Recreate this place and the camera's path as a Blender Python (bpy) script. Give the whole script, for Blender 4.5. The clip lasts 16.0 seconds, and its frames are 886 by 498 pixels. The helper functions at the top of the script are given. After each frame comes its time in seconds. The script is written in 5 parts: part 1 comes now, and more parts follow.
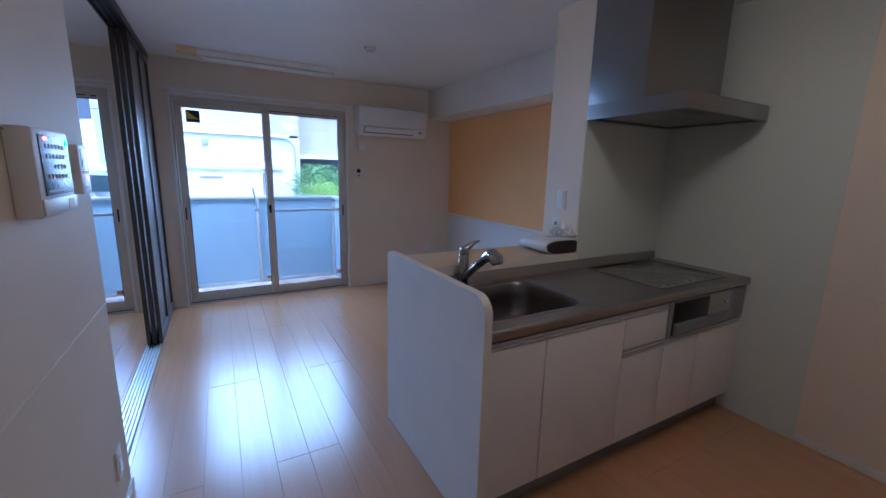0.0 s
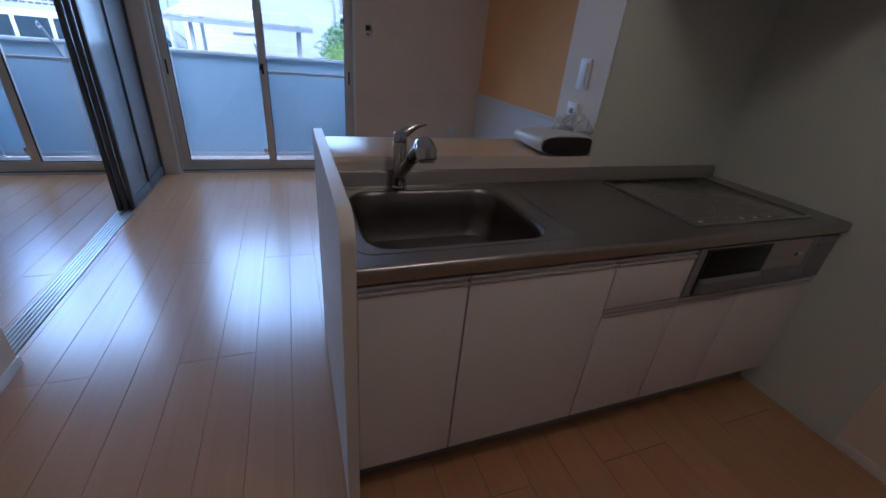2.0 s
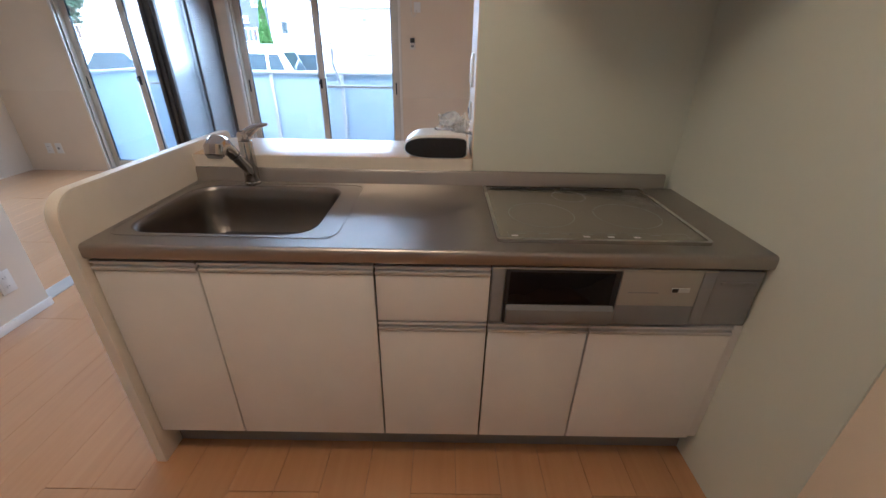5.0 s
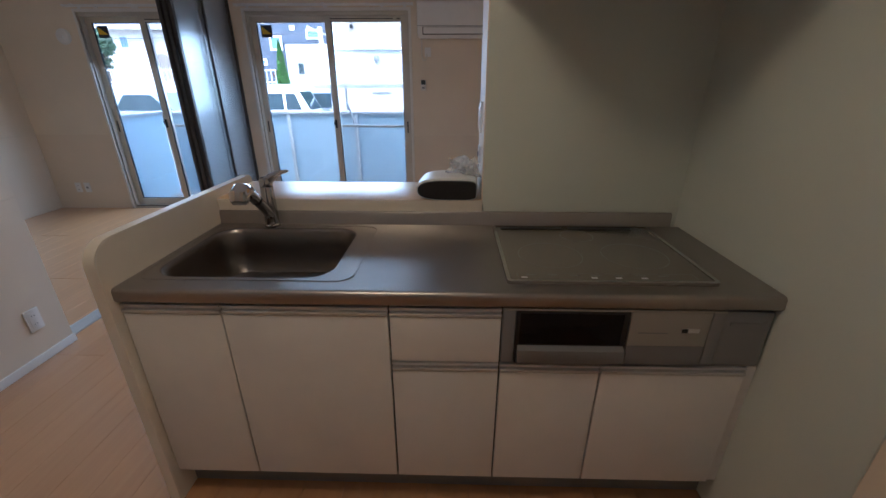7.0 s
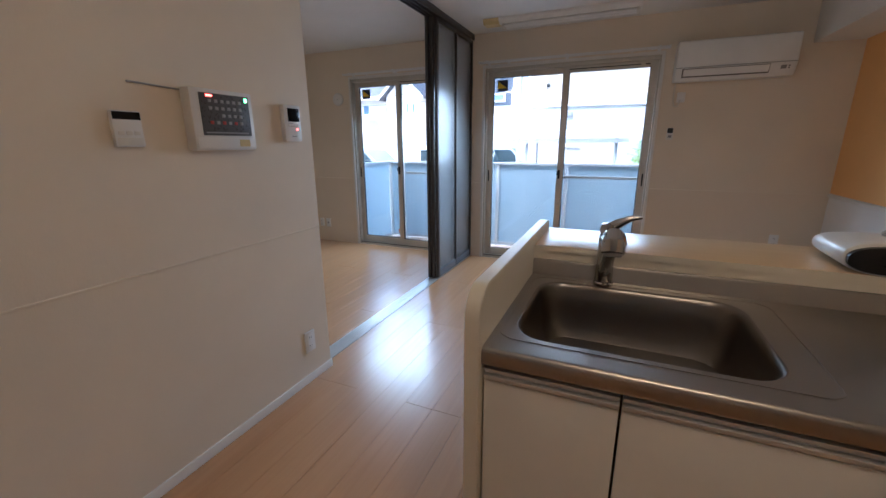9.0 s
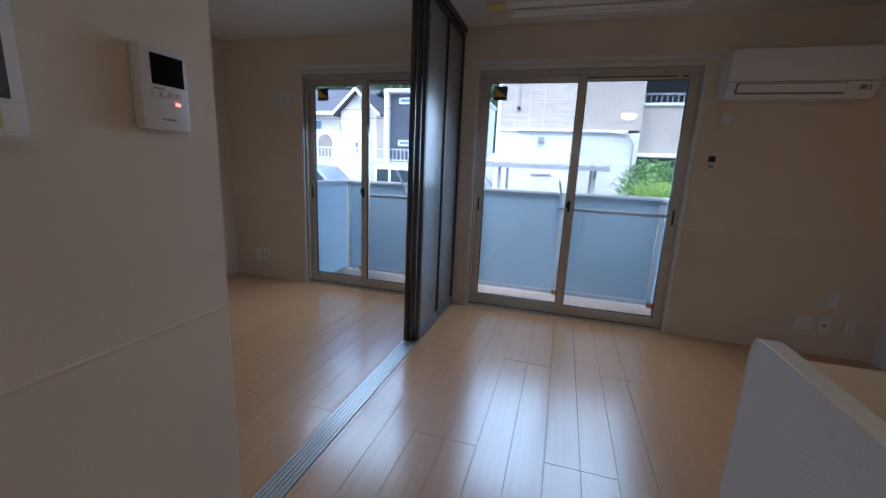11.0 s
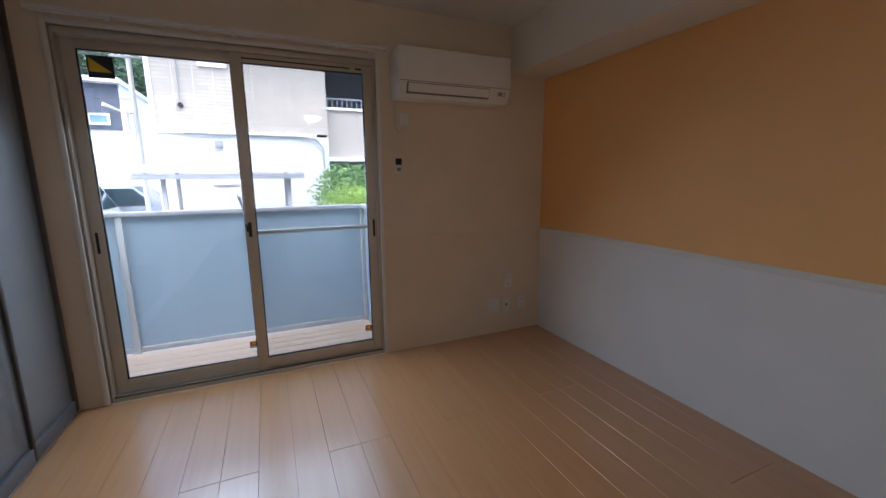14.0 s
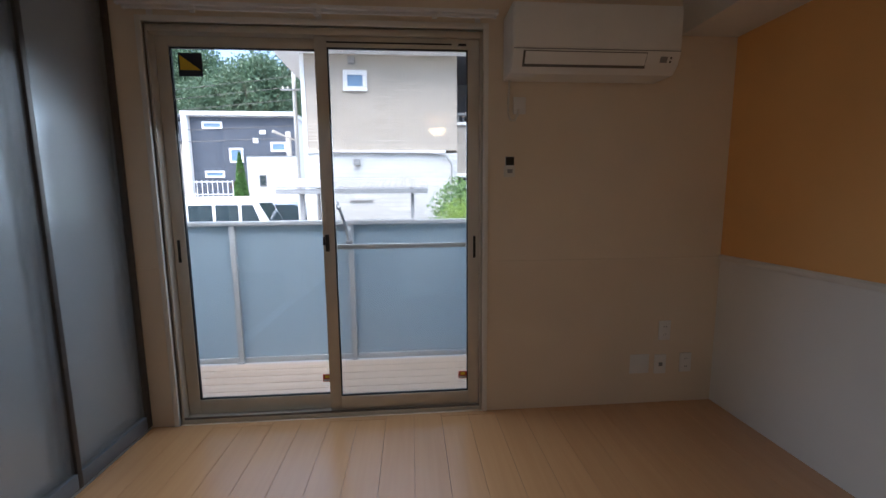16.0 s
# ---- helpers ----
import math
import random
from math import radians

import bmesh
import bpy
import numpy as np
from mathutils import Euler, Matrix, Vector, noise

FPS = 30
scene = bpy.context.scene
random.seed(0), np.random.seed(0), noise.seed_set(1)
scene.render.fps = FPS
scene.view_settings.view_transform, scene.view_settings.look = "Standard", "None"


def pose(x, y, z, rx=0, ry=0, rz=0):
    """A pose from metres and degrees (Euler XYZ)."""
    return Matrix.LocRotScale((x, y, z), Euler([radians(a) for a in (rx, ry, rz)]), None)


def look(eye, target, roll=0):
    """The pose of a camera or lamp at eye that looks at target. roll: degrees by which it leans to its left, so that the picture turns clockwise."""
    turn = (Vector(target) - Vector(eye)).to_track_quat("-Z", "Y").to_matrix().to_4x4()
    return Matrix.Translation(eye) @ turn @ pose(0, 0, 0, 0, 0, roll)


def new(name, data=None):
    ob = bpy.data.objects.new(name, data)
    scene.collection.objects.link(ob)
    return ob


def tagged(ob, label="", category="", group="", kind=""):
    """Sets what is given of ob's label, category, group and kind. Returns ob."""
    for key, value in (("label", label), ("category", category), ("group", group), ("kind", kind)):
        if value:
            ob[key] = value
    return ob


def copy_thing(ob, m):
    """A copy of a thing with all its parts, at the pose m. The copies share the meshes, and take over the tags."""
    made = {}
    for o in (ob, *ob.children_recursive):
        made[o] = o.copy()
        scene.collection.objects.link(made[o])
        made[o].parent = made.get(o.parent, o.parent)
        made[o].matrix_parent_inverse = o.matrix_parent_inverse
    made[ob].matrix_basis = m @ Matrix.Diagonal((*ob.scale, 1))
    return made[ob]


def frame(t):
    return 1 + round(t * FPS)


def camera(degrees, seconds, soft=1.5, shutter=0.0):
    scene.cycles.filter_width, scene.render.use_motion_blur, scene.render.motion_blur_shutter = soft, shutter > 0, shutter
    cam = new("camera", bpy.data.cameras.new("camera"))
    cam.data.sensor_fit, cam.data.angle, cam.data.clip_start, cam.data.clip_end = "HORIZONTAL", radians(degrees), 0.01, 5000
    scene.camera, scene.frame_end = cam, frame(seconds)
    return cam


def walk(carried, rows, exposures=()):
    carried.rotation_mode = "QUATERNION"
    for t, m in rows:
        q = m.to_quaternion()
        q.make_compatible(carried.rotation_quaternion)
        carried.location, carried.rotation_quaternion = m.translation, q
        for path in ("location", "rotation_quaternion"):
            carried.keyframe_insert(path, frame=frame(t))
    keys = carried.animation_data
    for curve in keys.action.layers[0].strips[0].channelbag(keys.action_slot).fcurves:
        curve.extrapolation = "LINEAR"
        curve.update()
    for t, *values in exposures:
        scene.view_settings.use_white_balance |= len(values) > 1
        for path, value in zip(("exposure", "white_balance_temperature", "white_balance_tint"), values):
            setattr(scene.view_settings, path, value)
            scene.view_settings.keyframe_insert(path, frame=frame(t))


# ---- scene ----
cam = camera(96.2, 16.0)
PATH = [
    (0, (0.923, 0.844, 1.41), (1.887, 2.554, 1.029), 1.4),
    (0.5, (0.931, 0.885, 1.38), (1.826, 2.62, 0.949), 1.6),
    (1, (1.123, 0.959, 1.359), (1.861, 2.73, 0.795), 3.3),
    (1.5, (1.37, 1.021, 1.346), (2.101, 2.689, 0.519), 4.9),
    (2, (1.62, 1.141, 1.317), (2.282, 2.794, 0.406), 5.5),
    (2.5, (1.875, 1.153, 1.287), (2.346, 2.875, 0.386), 6.6),
    (3, (2.131, 1.131, 1.284), (2.518, 2.846, 0.33), 4.8),
    (3.5, (2.37, 1.173, 1.288), (2.743, 2.869, 0.295), 4.6),
    (4, (2.576, 1.108, 1.274), (2.696, 2.833, 0.27), 4.2),
    (4.5, (2.69, 1.004, 1.299), (2.731, 2.758, 0.338), 2.1),
    (7, (2.686, 0.959, 1.383), (2.639, 2.805, 0.615), 0.0),
    (7.5, (2.681, 0.978, 1.35), (2.613, 2.747, 0.42), 0.0),
    (8, (2.583, 1.005, 1.335), (2.261, 2.826, 0.575), 0.3),
    (8.5, (2.277, 1.054, 1.298), (1.509, 2.805, 0.711), -0.8),
    (10.8, (1.359, 1.897, 1.282), (0.697, 3.74, 0.874), 1.8),
    (11, (1.34, 2.013, 1.257), (0.792, 3.893, 0.85), 2.6),
    (11.5, (1.327, 2.304, 1.261), (1.154, 4.275, 0.967), 1.1),
    (12, (1.4, 2.505, 1.3), (1.638, 4.464, 0.977), 2.2),
    (12.5, (1.488, 2.664, 1.342), (2.222, 4.494, 1.008), 4.1),
    (13, (1.508, 2.665, 1.32), (2.703, 4.245, 1.042), 2.4),
    (13.5, (1.54, 2.683, 1.282), (2.673, 4.306, 1.0), 1.5),
    (14, (1.509, 2.751, 1.287), (2.3, 4.553, 0.932), -0.5),
    (14.5, (1.477, 2.879, 1.225), (2.047, 4.758, 0.846), -0.1),
    (15, (1.512, 3.093, 1.213), (1.771, 5.053, 0.907), -1.2),
    (15.5, (1.616, 3.283, 1.228), (1.783, 5.258, 0.961), -0.9),
    (16, (1.844, 3.36, 1.205), (2.0, 5.338, 0.952), -0.5),
]
EXPOSURES = [(0, 2.5, 4100, 12), (0.5, 2.25, 4100, 12), (1, 2.05, 4150, 12), (2, 1.97, 4300, 12), (3, 2.65, 4550, 14), (3.5, 3.1, 4800, 14), (4.5, 3.7, 4850, 10), (7, 2.78, 4700, 7), (7.5, 3.3, 4900, 6), (8, 3.38, 5100, 3), (8.5, 3.15, 5050, 6), (11, 1.9, 4900, 8), (11.5, 1.85, 4900, 8), (12.5, 1.75, 5100, 9), (13, 1.82, 5500, 11), (13.5, 2.15, 5450, 11), (14.5, 2.2, 5600, 10), (15.5, 2.0, 5700, 9), (16, 1.95, 5700, 9)]
walk(cam, [(t, look(eye, target, roll)) for t, eye, target, roll in PATH], EXPOSURES)

# ---- light ----
world = bpy.data.worlds.new("sky_world")
scene.world = world
world.use_nodes = True
sky = world.node_tree.nodes.new("ShaderNodeTexSky")
sky.sky_type, sky.sun_disc = "NISHITA", False
sky.sun_elevation, sky.sun_rotation = radians(52), radians(250)
sky.air_density, sky.dust_density, sky.ozone_density = 1.0, 4.0, 1.0
background = world.node_tree.nodes["Background"]
background.inputs["Strength"].default_value = 0.15
world.node_tree.links.new(sky.outputs[0], background.inputs[0])
sun = new("sun", bpy.data.lights.new("sun", "SUN"))
sun.data.energy, sun.data.angle, sun.data.color = 1.4, radians(35), (1.0, 0.96, 0.9)
sun.matrix_world = look((14, -8, 34), (0, 12, 0))

# the sky's light, standing in the openings of the two windows
for wx, wide, power in ((1.40, 1.5, 4.0), (-0.5, 1.15, 3.6)):
    lamp = new("window_light", bpy.data.lights.new("window_light", "AREA"))
    lamp.data.shape, lamp.data.size, lamp.data.size_y = "RECTANGLE", wide, 1.0
    lamp.data.energy, lamp.data.color, lamp.data.spread = power, (0.80, 0.91, 1.0), radians(140)
    lamp.matrix_world = look((wx, 5.63, 1.45), (wx, 4.3, 0.3))

# ---- materials ----


def shader(name):
    m = bpy.data.materials.new(name)
    m.use_nodes = True
    nt = m.node_tree
    return m, nt, nt.nodes["Principled BSDF"]


def wire(nt, a, b):
    nt.links.new(a, b)


def noise_tex(nt, scale, detail=4.0, stretch=(1, 1, 1), rough=0.55):
    co = nt.nodes.new("ShaderNodeTexCoord")
    mp = nt.nodes.new("ShaderNodeMapping")
    mp.inputs["Scale"].default_value = stretch
    n = nt.nodes.new("ShaderNodeTexNoise")
    n.inputs["Scale"].default_value, n.inputs["Detail"].default_value, n.inputs["Roughness"].default_value = scale, detail, rough
    wire(nt, co.outputs["Object"], mp.inputs["Vector"])
    wire(nt, mp.outputs[0], n.inputs["Vector"])
    return n


def ramp(nt, src, a, b, p0=0.3, p1=0.7):
    r = nt.nodes.new("ShaderNodeValToRGB")
    r.color_ramp.elements[0].position, r.color_ramp.elements[1].position = p0, p1
    r.color_ramp.elements[0].color, r.color_ramp.elements[1].color = (*a, 1), (*b, 1)
    wire(nt, src, r.inputs[0])
    return r


def relief(nt, bsdf, src, strength, distance):
    b = nt.nodes.new("ShaderNodeBump")
    b.inputs["Strength"].default_value, b.inputs["Distance"].default_value = strength, distance
    wire(nt, src, b.inputs["Height"])
    wire(nt, b.outputs[0], bsdf.inputs["Normal"])


def plain(name, color, rough=0.5, metal=0.0, vary=0.08, scale=6.0, grain=120.0, bump=0.1, stretch=(1, 1, 1), coat=0.0):
    """Colour with large soft stains, fine grain in the relief and uneven gloss."""
    m, nt, b = shader(name)
    big = noise_tex(nt, scale, 5.0, stretch)
    lo = tuple(c * (1 - vary) for c in color)
    hi = tuple(min(1, c * (1 + vary)) for c in color)
    wire(nt, ramp(nt, big.outputs[0], lo, hi).outputs[0], b.inputs["Base Color"])
    fine = noise_tex(nt, grain, 3.0, stretch)
    rr = ramp(nt, fine.outputs[0], (max(0.02, rough - 0.06),) * 3, (min(1, rough + 0.06),) * 3)
    wire(nt, rr.outputs[0], b.inputs["Roughness"])
    b.inputs["Metallic"].default_value = metal
    b.inputs["Coat Weight"].default_value = coat
    b.inputs["Coat Roughness"].default_value = 0.08
    if bump:
        relief(nt, b, fine.outputs[0], bump, 0.0015)
    return m


def wallpaper(name, color, bump=0.35):
    m, nt, b = shader(name)
    big = noise_tex(nt, 1.7, 4.0)
    wire(nt, ramp(nt, big.outputs[0], tuple(c * 0.955 for c in color), tuple(min(1, c * 1.03) for c in color)).outputs[0], b.inputs["Base Color"])
    weave = noise_tex(nt, 160.0, 6.0, (1, 1, 0.35), 0.7)
    blot = noise_tex(nt, 38.0, 3.0)
    mix = nt.nodes.new("ShaderNodeMath")
    mix.operation = "ADD"
    wire(nt, weave.outputs[0], mix.inputs[0])
    wire(nt, blot.outputs[0], mix.inputs[1])
    relief(nt, b, mix.outputs[0], bump, 0.0012)
    b.inputs["Roughness"].default_value = 0.62
    return m


def plank_wood(name, light, dark, rough, coat=0.5, run="y", per_piece=0.16):
    m, nt, b = shader(name)
    stretch = (14, 0.55, 14) if run == "y" else (0.55, 14, 14)
    info = nt.nodes.new("ShaderNodeObjectInfo")
    co = nt.nodes.new("ShaderNodeTexCoord")
    shift = nt.nodes.new("ShaderNodeVectorMath")
    shift.operation = "MULTIPLY_ADD"
    comb = nt.nodes.new("ShaderNodeCombineXYZ")
    for i in range(3):
        wire(nt, info.outputs["Random"], comb.inputs[i])
    shift.inputs[1].default_value = (7, 19, 3)
    wire(nt, comb.outputs[0], shift.inputs[0])
    wire(nt, co.outputs["Object"], shift.inputs[2])
    mp = nt.nodes.new("ShaderNodeMapping")
    mp.inputs["Scale"].default_value = stretch
    wire(nt, shift.outputs[0], mp.inputs["Vector"])
    n = nt.nodes.new("ShaderNodeTexNoise")
    n.inputs["Scale"].default_value, n.inputs["Detail"].default_value, n.inputs["Distortion"].default_value = 2.4, 7.0, 0.7
    wire(nt, mp.outputs[0], n.inputs["Vector"])
    col = ramp(nt, n.outputs[0], dark, light, 0.28, 0.68)
    hsv = nt.nodes.new("ShaderNodeHueSaturation")
    rng = nt.nodes.new("ShaderNodeMapRange")
    rng.inputs["To Min"].default_value, rng.inputs["To Max"].default_value = 1 - per_piece / 2, 1 + per_piece / 2
    wire(nt, info.outputs["Random"], rng.inputs[0])
    wire(nt, rng.outputs[0], hsv.inputs["Value"])
    wire(nt, col.outputs[0], hsv.inputs["Color"])
    wire(nt, hsv.outputs[0], b.inputs["Base Color"])
    b.inputs["Roughness"].default_value = rough
    b.inputs["Coat Weight"].default_value, b.inputs["Coat Roughness"].default_value = coat, max(0.05, rough - 0.06)
    b.inputs["Coat IOR"].default_value = 1.6
    wave = noise_tex(nt, 3.2, 2.0)
    relief(nt, b, wave.outputs[0], 0.08, 0.004)
    return m


def pane_glass(name, tint=(1, 1, 1)):
    m, nt, b = shader(name)
    nt.nodes.remove(b)
    fr = nt.nodes.new("ShaderNodeFresnel")
    fr.inputs["IOR"].default_value = 1.5
    clear, gloss, mix = nt.nodes.new("ShaderNodeBsdfTransparent"), nt.nodes.new("ShaderNodeBsdfGlossy"), nt.nodes.new("ShaderNodeMixShader")
    clear.inputs[0].default_value = (*tint, 1)
    gloss.inputs["Roughness"].default_value = 0.005
    wire(nt, fr.outputs[0], mix.inputs[0])
    wire(nt, clear.outputs[0], mix.inputs[1])
    wire(nt, gloss.outputs[0], mix.inputs[2])
    wire(nt, mix.outputs[0], nt.nodes["Material Output"].inputs["Surface"])
    return m


def frosted(name, color, rough, through_share, translucent=0.5):
    """Milky sheet: rough see-through, milky glow and a soft sheen."""
    m, nt, b = shader(name)
    n = noise_tex(nt, 300.0, 2.0)
    b.inputs["Base Color"].default_value = (*color, 1)
    wire(nt, ramp(nt, n.outputs[0], (rough - 0.03,) * 3, (rough + 0.03,) * 3).outputs[0], b.inputs["Roughness"])
    b.inputs["IOR"].default_value = 1.25
    b.inputs["Transmission Weight"].default_value = through_share
    tl, mix = nt.nodes.new("ShaderNodeBsdfTranslucent"), nt.nodes.new("ShaderNodeMixShader")
    tl.inputs[0].default_value = (*color, 1)
    mix.inputs[0].default_value = translucent
    wire(nt, b.outputs[0], mix.inputs[1])
    wire(nt, tl.outputs[0], mix.inputs[2])
    wire(nt, mix.outputs[0], nt.nodes["Material Output"].inputs["Surface"])
    return m


def thin_film(name):
    """Clear plastic film: mostly see-through, whitish and glossy where it is crinkled."""
    m, nt, b = shader(name)
    b.inputs["Base Color"].default_value, b.inputs["Roughness"].default_value = (0.88, 0.88, 0.87, 1), 0.25
    clear, mix = nt.nodes.new("ShaderNodeBsdfTransparent"), nt.nodes.new("ShaderNodeMixShader")
    n = noise_tex(nt, 45.0, 4.0)
    wire(nt, ramp(nt, n.outputs[0], (0.16,) * 3, (0.60,) * 3).outputs[0], mix.inputs[0])
    wire(nt, clear.outputs[0], mix.inputs[1])
    wire(nt, b.outputs[0], mix.inputs[2])
    wire(nt, mix.outputs[0], nt.nodes["Material Output"].inputs["Surface"])
    return m


def mesh_net(name):
    """Insect net: mostly open, fine grey threads."""
    m, nt, b = shader(name)
    b.inputs["Base Color"].default_value, b.inputs["Roughness"].default_value = (0.10, 0.11, 0.12, 1), 0.6
    clear, mix = nt.nodes.new("ShaderNodeBsdfTransparent"), nt.nodes.new("ShaderNodeMixShader")
    n = noise_tex(nt, 14.0, 3.0)
    wire(nt, ramp(nt, n.outputs[0], (0.10,) * 3, (0.12,) * 3).outputs[0], mix.inputs[0])
    wire(nt, clear.outputs[0], mix.inputs[1])
    wire(nt, b.outputs[0], mix.inputs[2])
    wire(nt, mix.outputs[0], nt.nodes["Material Output"].inputs["Surface"])
    return m


def glow(name, color, strength):
    m, nt, b = shader(name)
    b.inputs["Base Color"].default_value = (*color, 1)
    b.inputs["Emission Color"].default_value = (*color, 1)
    b.inputs["Emission Strength"].default_value = strength
    return m


def steel(name, color, rough, stretch=(1, 40, 1)):
    m, nt, b = shader(name)
    big = noise_tex(nt, 3.0, 4.0)
    wire(nt, ramp(nt, big.outputs[0], tuple(c * 0.9 for c in color), color).outputs[0], b.inputs["Base Color"])
    b.inputs["Metallic"].default_value = 1.0
    brush = noise_tex(nt, 150.0, 4.0, stretch)
    wire(nt, ramp(nt, brush.outputs[0], (rough - 0.07,) * 3, (rough + 0.07,) * 3).outputs[0], b.inputs["Roughness"])
    relief(nt, b, brush.outputs[0], 0.012, 0.0004)
    return m


def siding(name, color, joint, row, rough=0.7):
    """Cladding courses: fine horizontal grooves with uneven boards."""
    m, nt, b = shader(name)
    co = nt.nodes.new("ShaderNodeTexCoord")
    br = nt.nodes.new("ShaderNodeTexBrick")
    mp = nt.nodes.new("ShaderNodeMapping")
    mp.inputs["Rotation"].default_value = (radians(90), 0, 0)
    wire(nt, co.outputs["Object"], mp.inputs[0])
    wire(nt, mp.outputs[0], br.inputs["Vector"])
    br.inputs["Scale"].default_value = 1.0
    br.inputs["Brick Width"].default_value, br.inputs["Row Height"].default_value, br.inputs["Mortar Size"].default_value = 0.3, row, row * 0.09
    br.inputs["Color1"].default_value = (*color, 1)
    br.inputs["Color2"].default_value = (*(c * 0.84 for c in color), 1)
    br.inputs["Mortar"].default_value = (*joint, 1)
    wire(nt, br.outputs[0], b.inputs["Base Color"])
    relief(nt, b, br.outputs["Fac"], -0.12, 0.01)
    b.inputs["Roughness"].default_value = rough
    return m


def leaf_mat(name, a, c):
    m, nt, b = shader(name)
    g = nt.nodes.new("ShaderNodeNewGeometry")
    wire(nt, ramp(nt, g.outputs["Random Per Island"], a, c, 0.0, 1.0).outputs[0], b.inputs["Base Color"])
    b.inputs["Roughness"].default_value = 0.55
    tl, mix = nt.nodes.new("ShaderNodeBsdfTranslucent"), nt.nodes.new("ShaderNodeMixShader")
    tl.inputs[0].default_value = (*c, 1)
    mix.inputs[0].default_value = 0.3
    wire(nt, b.outputs[0], mix.inputs[1])
    wire(nt, tl.outputs[0], mix.inputs[2])
    wire(nt, mix.outputs[0], nt.nodes["Material Output"].inputs["Surface"])
    return m


PAPER = wallpaper("cream_wallpaper", (0.80, 0.69, 0.545))
PAPER_LOW = wallpaper("pale_wainscot_paper", (0.78, 0.66, 0.515))
PAPER_WHITE = wallpaper("white_wainscot_paper", (0.82, 0.80, 0.77))
ORANGE = wallpaper("orange_wallpaper", (0.90, 0.50, 0.175))
CEIL = wallpaper("white_ceiling_paper", (0.80, 0.77, 0.72), 0.25)
KPANEL = plain("kitchen_wall_panel", (0.66, 0.68, 0.60), 0.36, vary=0.012, scale=0.8, grain=300, bump=0.0)
TRIM = plain("white_moulding", (0.80, 0.76, 0.70), 0.4, vary=0.04, bump=0.05)
FLOORW = plank_wood("maple_floor_board", (0.54, 0.290, 0.130), (0.49, 0.252, 0.108), 0.285, 1.0, "y", 0.05)
SUBFLOOR = plain("dark_floor_joint", (0.34, 0.20, 0.105), 0.6)
BARWOOD = plank_wood("pale_beech_top", (0.74, 0.55, 0.33), (0.69, 0.50, 0.285), 0.315, 0.3, "x", 0.02)
WHITE_DOOR = plain("white_laminate", (0.80, 0.77, 0.73), 0.35, vary=0.03, grain=200, bump=0.03, coat=0.2)
PARTITION = plain("white_textured_board", (0.80, 0.79, 0.78), 0.5, vary=0.03, grain=260, bump=0.4)
PARTITION_EDGE = plain("cream_edge_band", (0.80, 0.74, 0.64), 0.4, vary=0.03, grain=150, bump=0.04)
STEEL = steel("brushed_stainless", (0.41, 0.385, 0.36), 0.38, (1.5, 30, 30))
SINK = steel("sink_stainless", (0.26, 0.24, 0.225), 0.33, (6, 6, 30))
HOODST = steel("hood_stainless", (0.29, 0.28, 0.27), 0.32, (30, 30, 1.5))
CHROME = plain("chrome", (0.55, 0.54, 0.53), 0.12, 1.0, vary=0.03, bump=0.0)
ALU = plain("aluminium", (0.72, 0.71, 0.69), 0.34, 0.55, vary=0.05, stretch=(1, 1, 30), bump=0.03)
RAILALU = plain("silver_pull", (0.66, 0.65, 0.64), 0.36, 0.35, vary=0.04, bump=0.0)
ALU_GREY = plain("grey_kick_plate", (0.30, 0.30, 0.30), 0.4, 0.5, bump=0.05)
SASH = plain("champagne_sash", (0.58, 0.53, 0.45), 0.42, 0.25, vary=0.05, bump=0.04)
SASH_DK = plain("dark_track", (0.16, 0.15, 0.14), 0.5, 0.4)
DARKSILVER = plain("dark_silver", (0.23, 0.235, 0.245), 0.35, 0.4, vary=0.04, bump=0.02)
SILVERGREY = plain("silver_grey_panel", (0.38, 0.36, 0.32), 0.35, 0.35, vary=0.04, bump=0.03)
GASKET = plain("black_gasket", (0.015, 0.016, 0.02), 0.5)
BLACK = plain("black_plastic", (0.012, 0.012, 0.013), 0.32, bump=0.03)
BLACKGL = plain("black_glass", (0.006, 0.006, 0.007), 0.12, bump=0.0)
BLACKGL.node_tree.nodes["Principled BSDF"].inputs["Specular IOR Level"].default_value = 0.2
# carcass colour holds the shade seen between the doors and under the worktop
CARCASS = plain("carcass_gap_shade", (0.035, 0.033, 0.03), 0.7)
GREYPL = plain("grey_plastic", (0.25, 0.25, 0.25), 0.4, vary=0.04)
WHITEPL = plain("white_plastic", (0.80, 0.78, 0.75), 0.35, vary=0.03, bump=0.04)
OFFWHITE = plain("aged_white_plastic", (0.74, 0.70, 0.63), 0.4, vary=0.05)
YELLOWED = plain("yellowed_plastic", (0.70, 0.55, 0.26), 0.45, vary=0.1)
DARKFRAME = plain("dark_bronze_aluminium", (0.085, 0.075, 0.068), 0.42, 0.55, vary=0.12, stretch=(1, 1, 8))
IHGLASS = plain("grey_glass_top", (0.19, 0.175, 0.14), 0.20, vary=0.02, scale=3, grain=400, bump=0.0, coat=0.2)
IHMARK = plain("grey_print", (0.10, 0.10, 0.095), 0.3)
IHLIGHT = plain("pale_print", (0.62, 0.62, 0.60), 0.35)
GLASS = pane_glass("window_glass")
PANELSHEET = frosted("frosted_acrylic", (0.88, 0.90, 0.92), 0.19, 0.95, 0.17)
BALCSHEET = frosted("blue_grey_frosted_panel", (0.45, 0.55, 0.61), 0.6, 0.0, 0.5)
NET = mesh_net("insect_net")
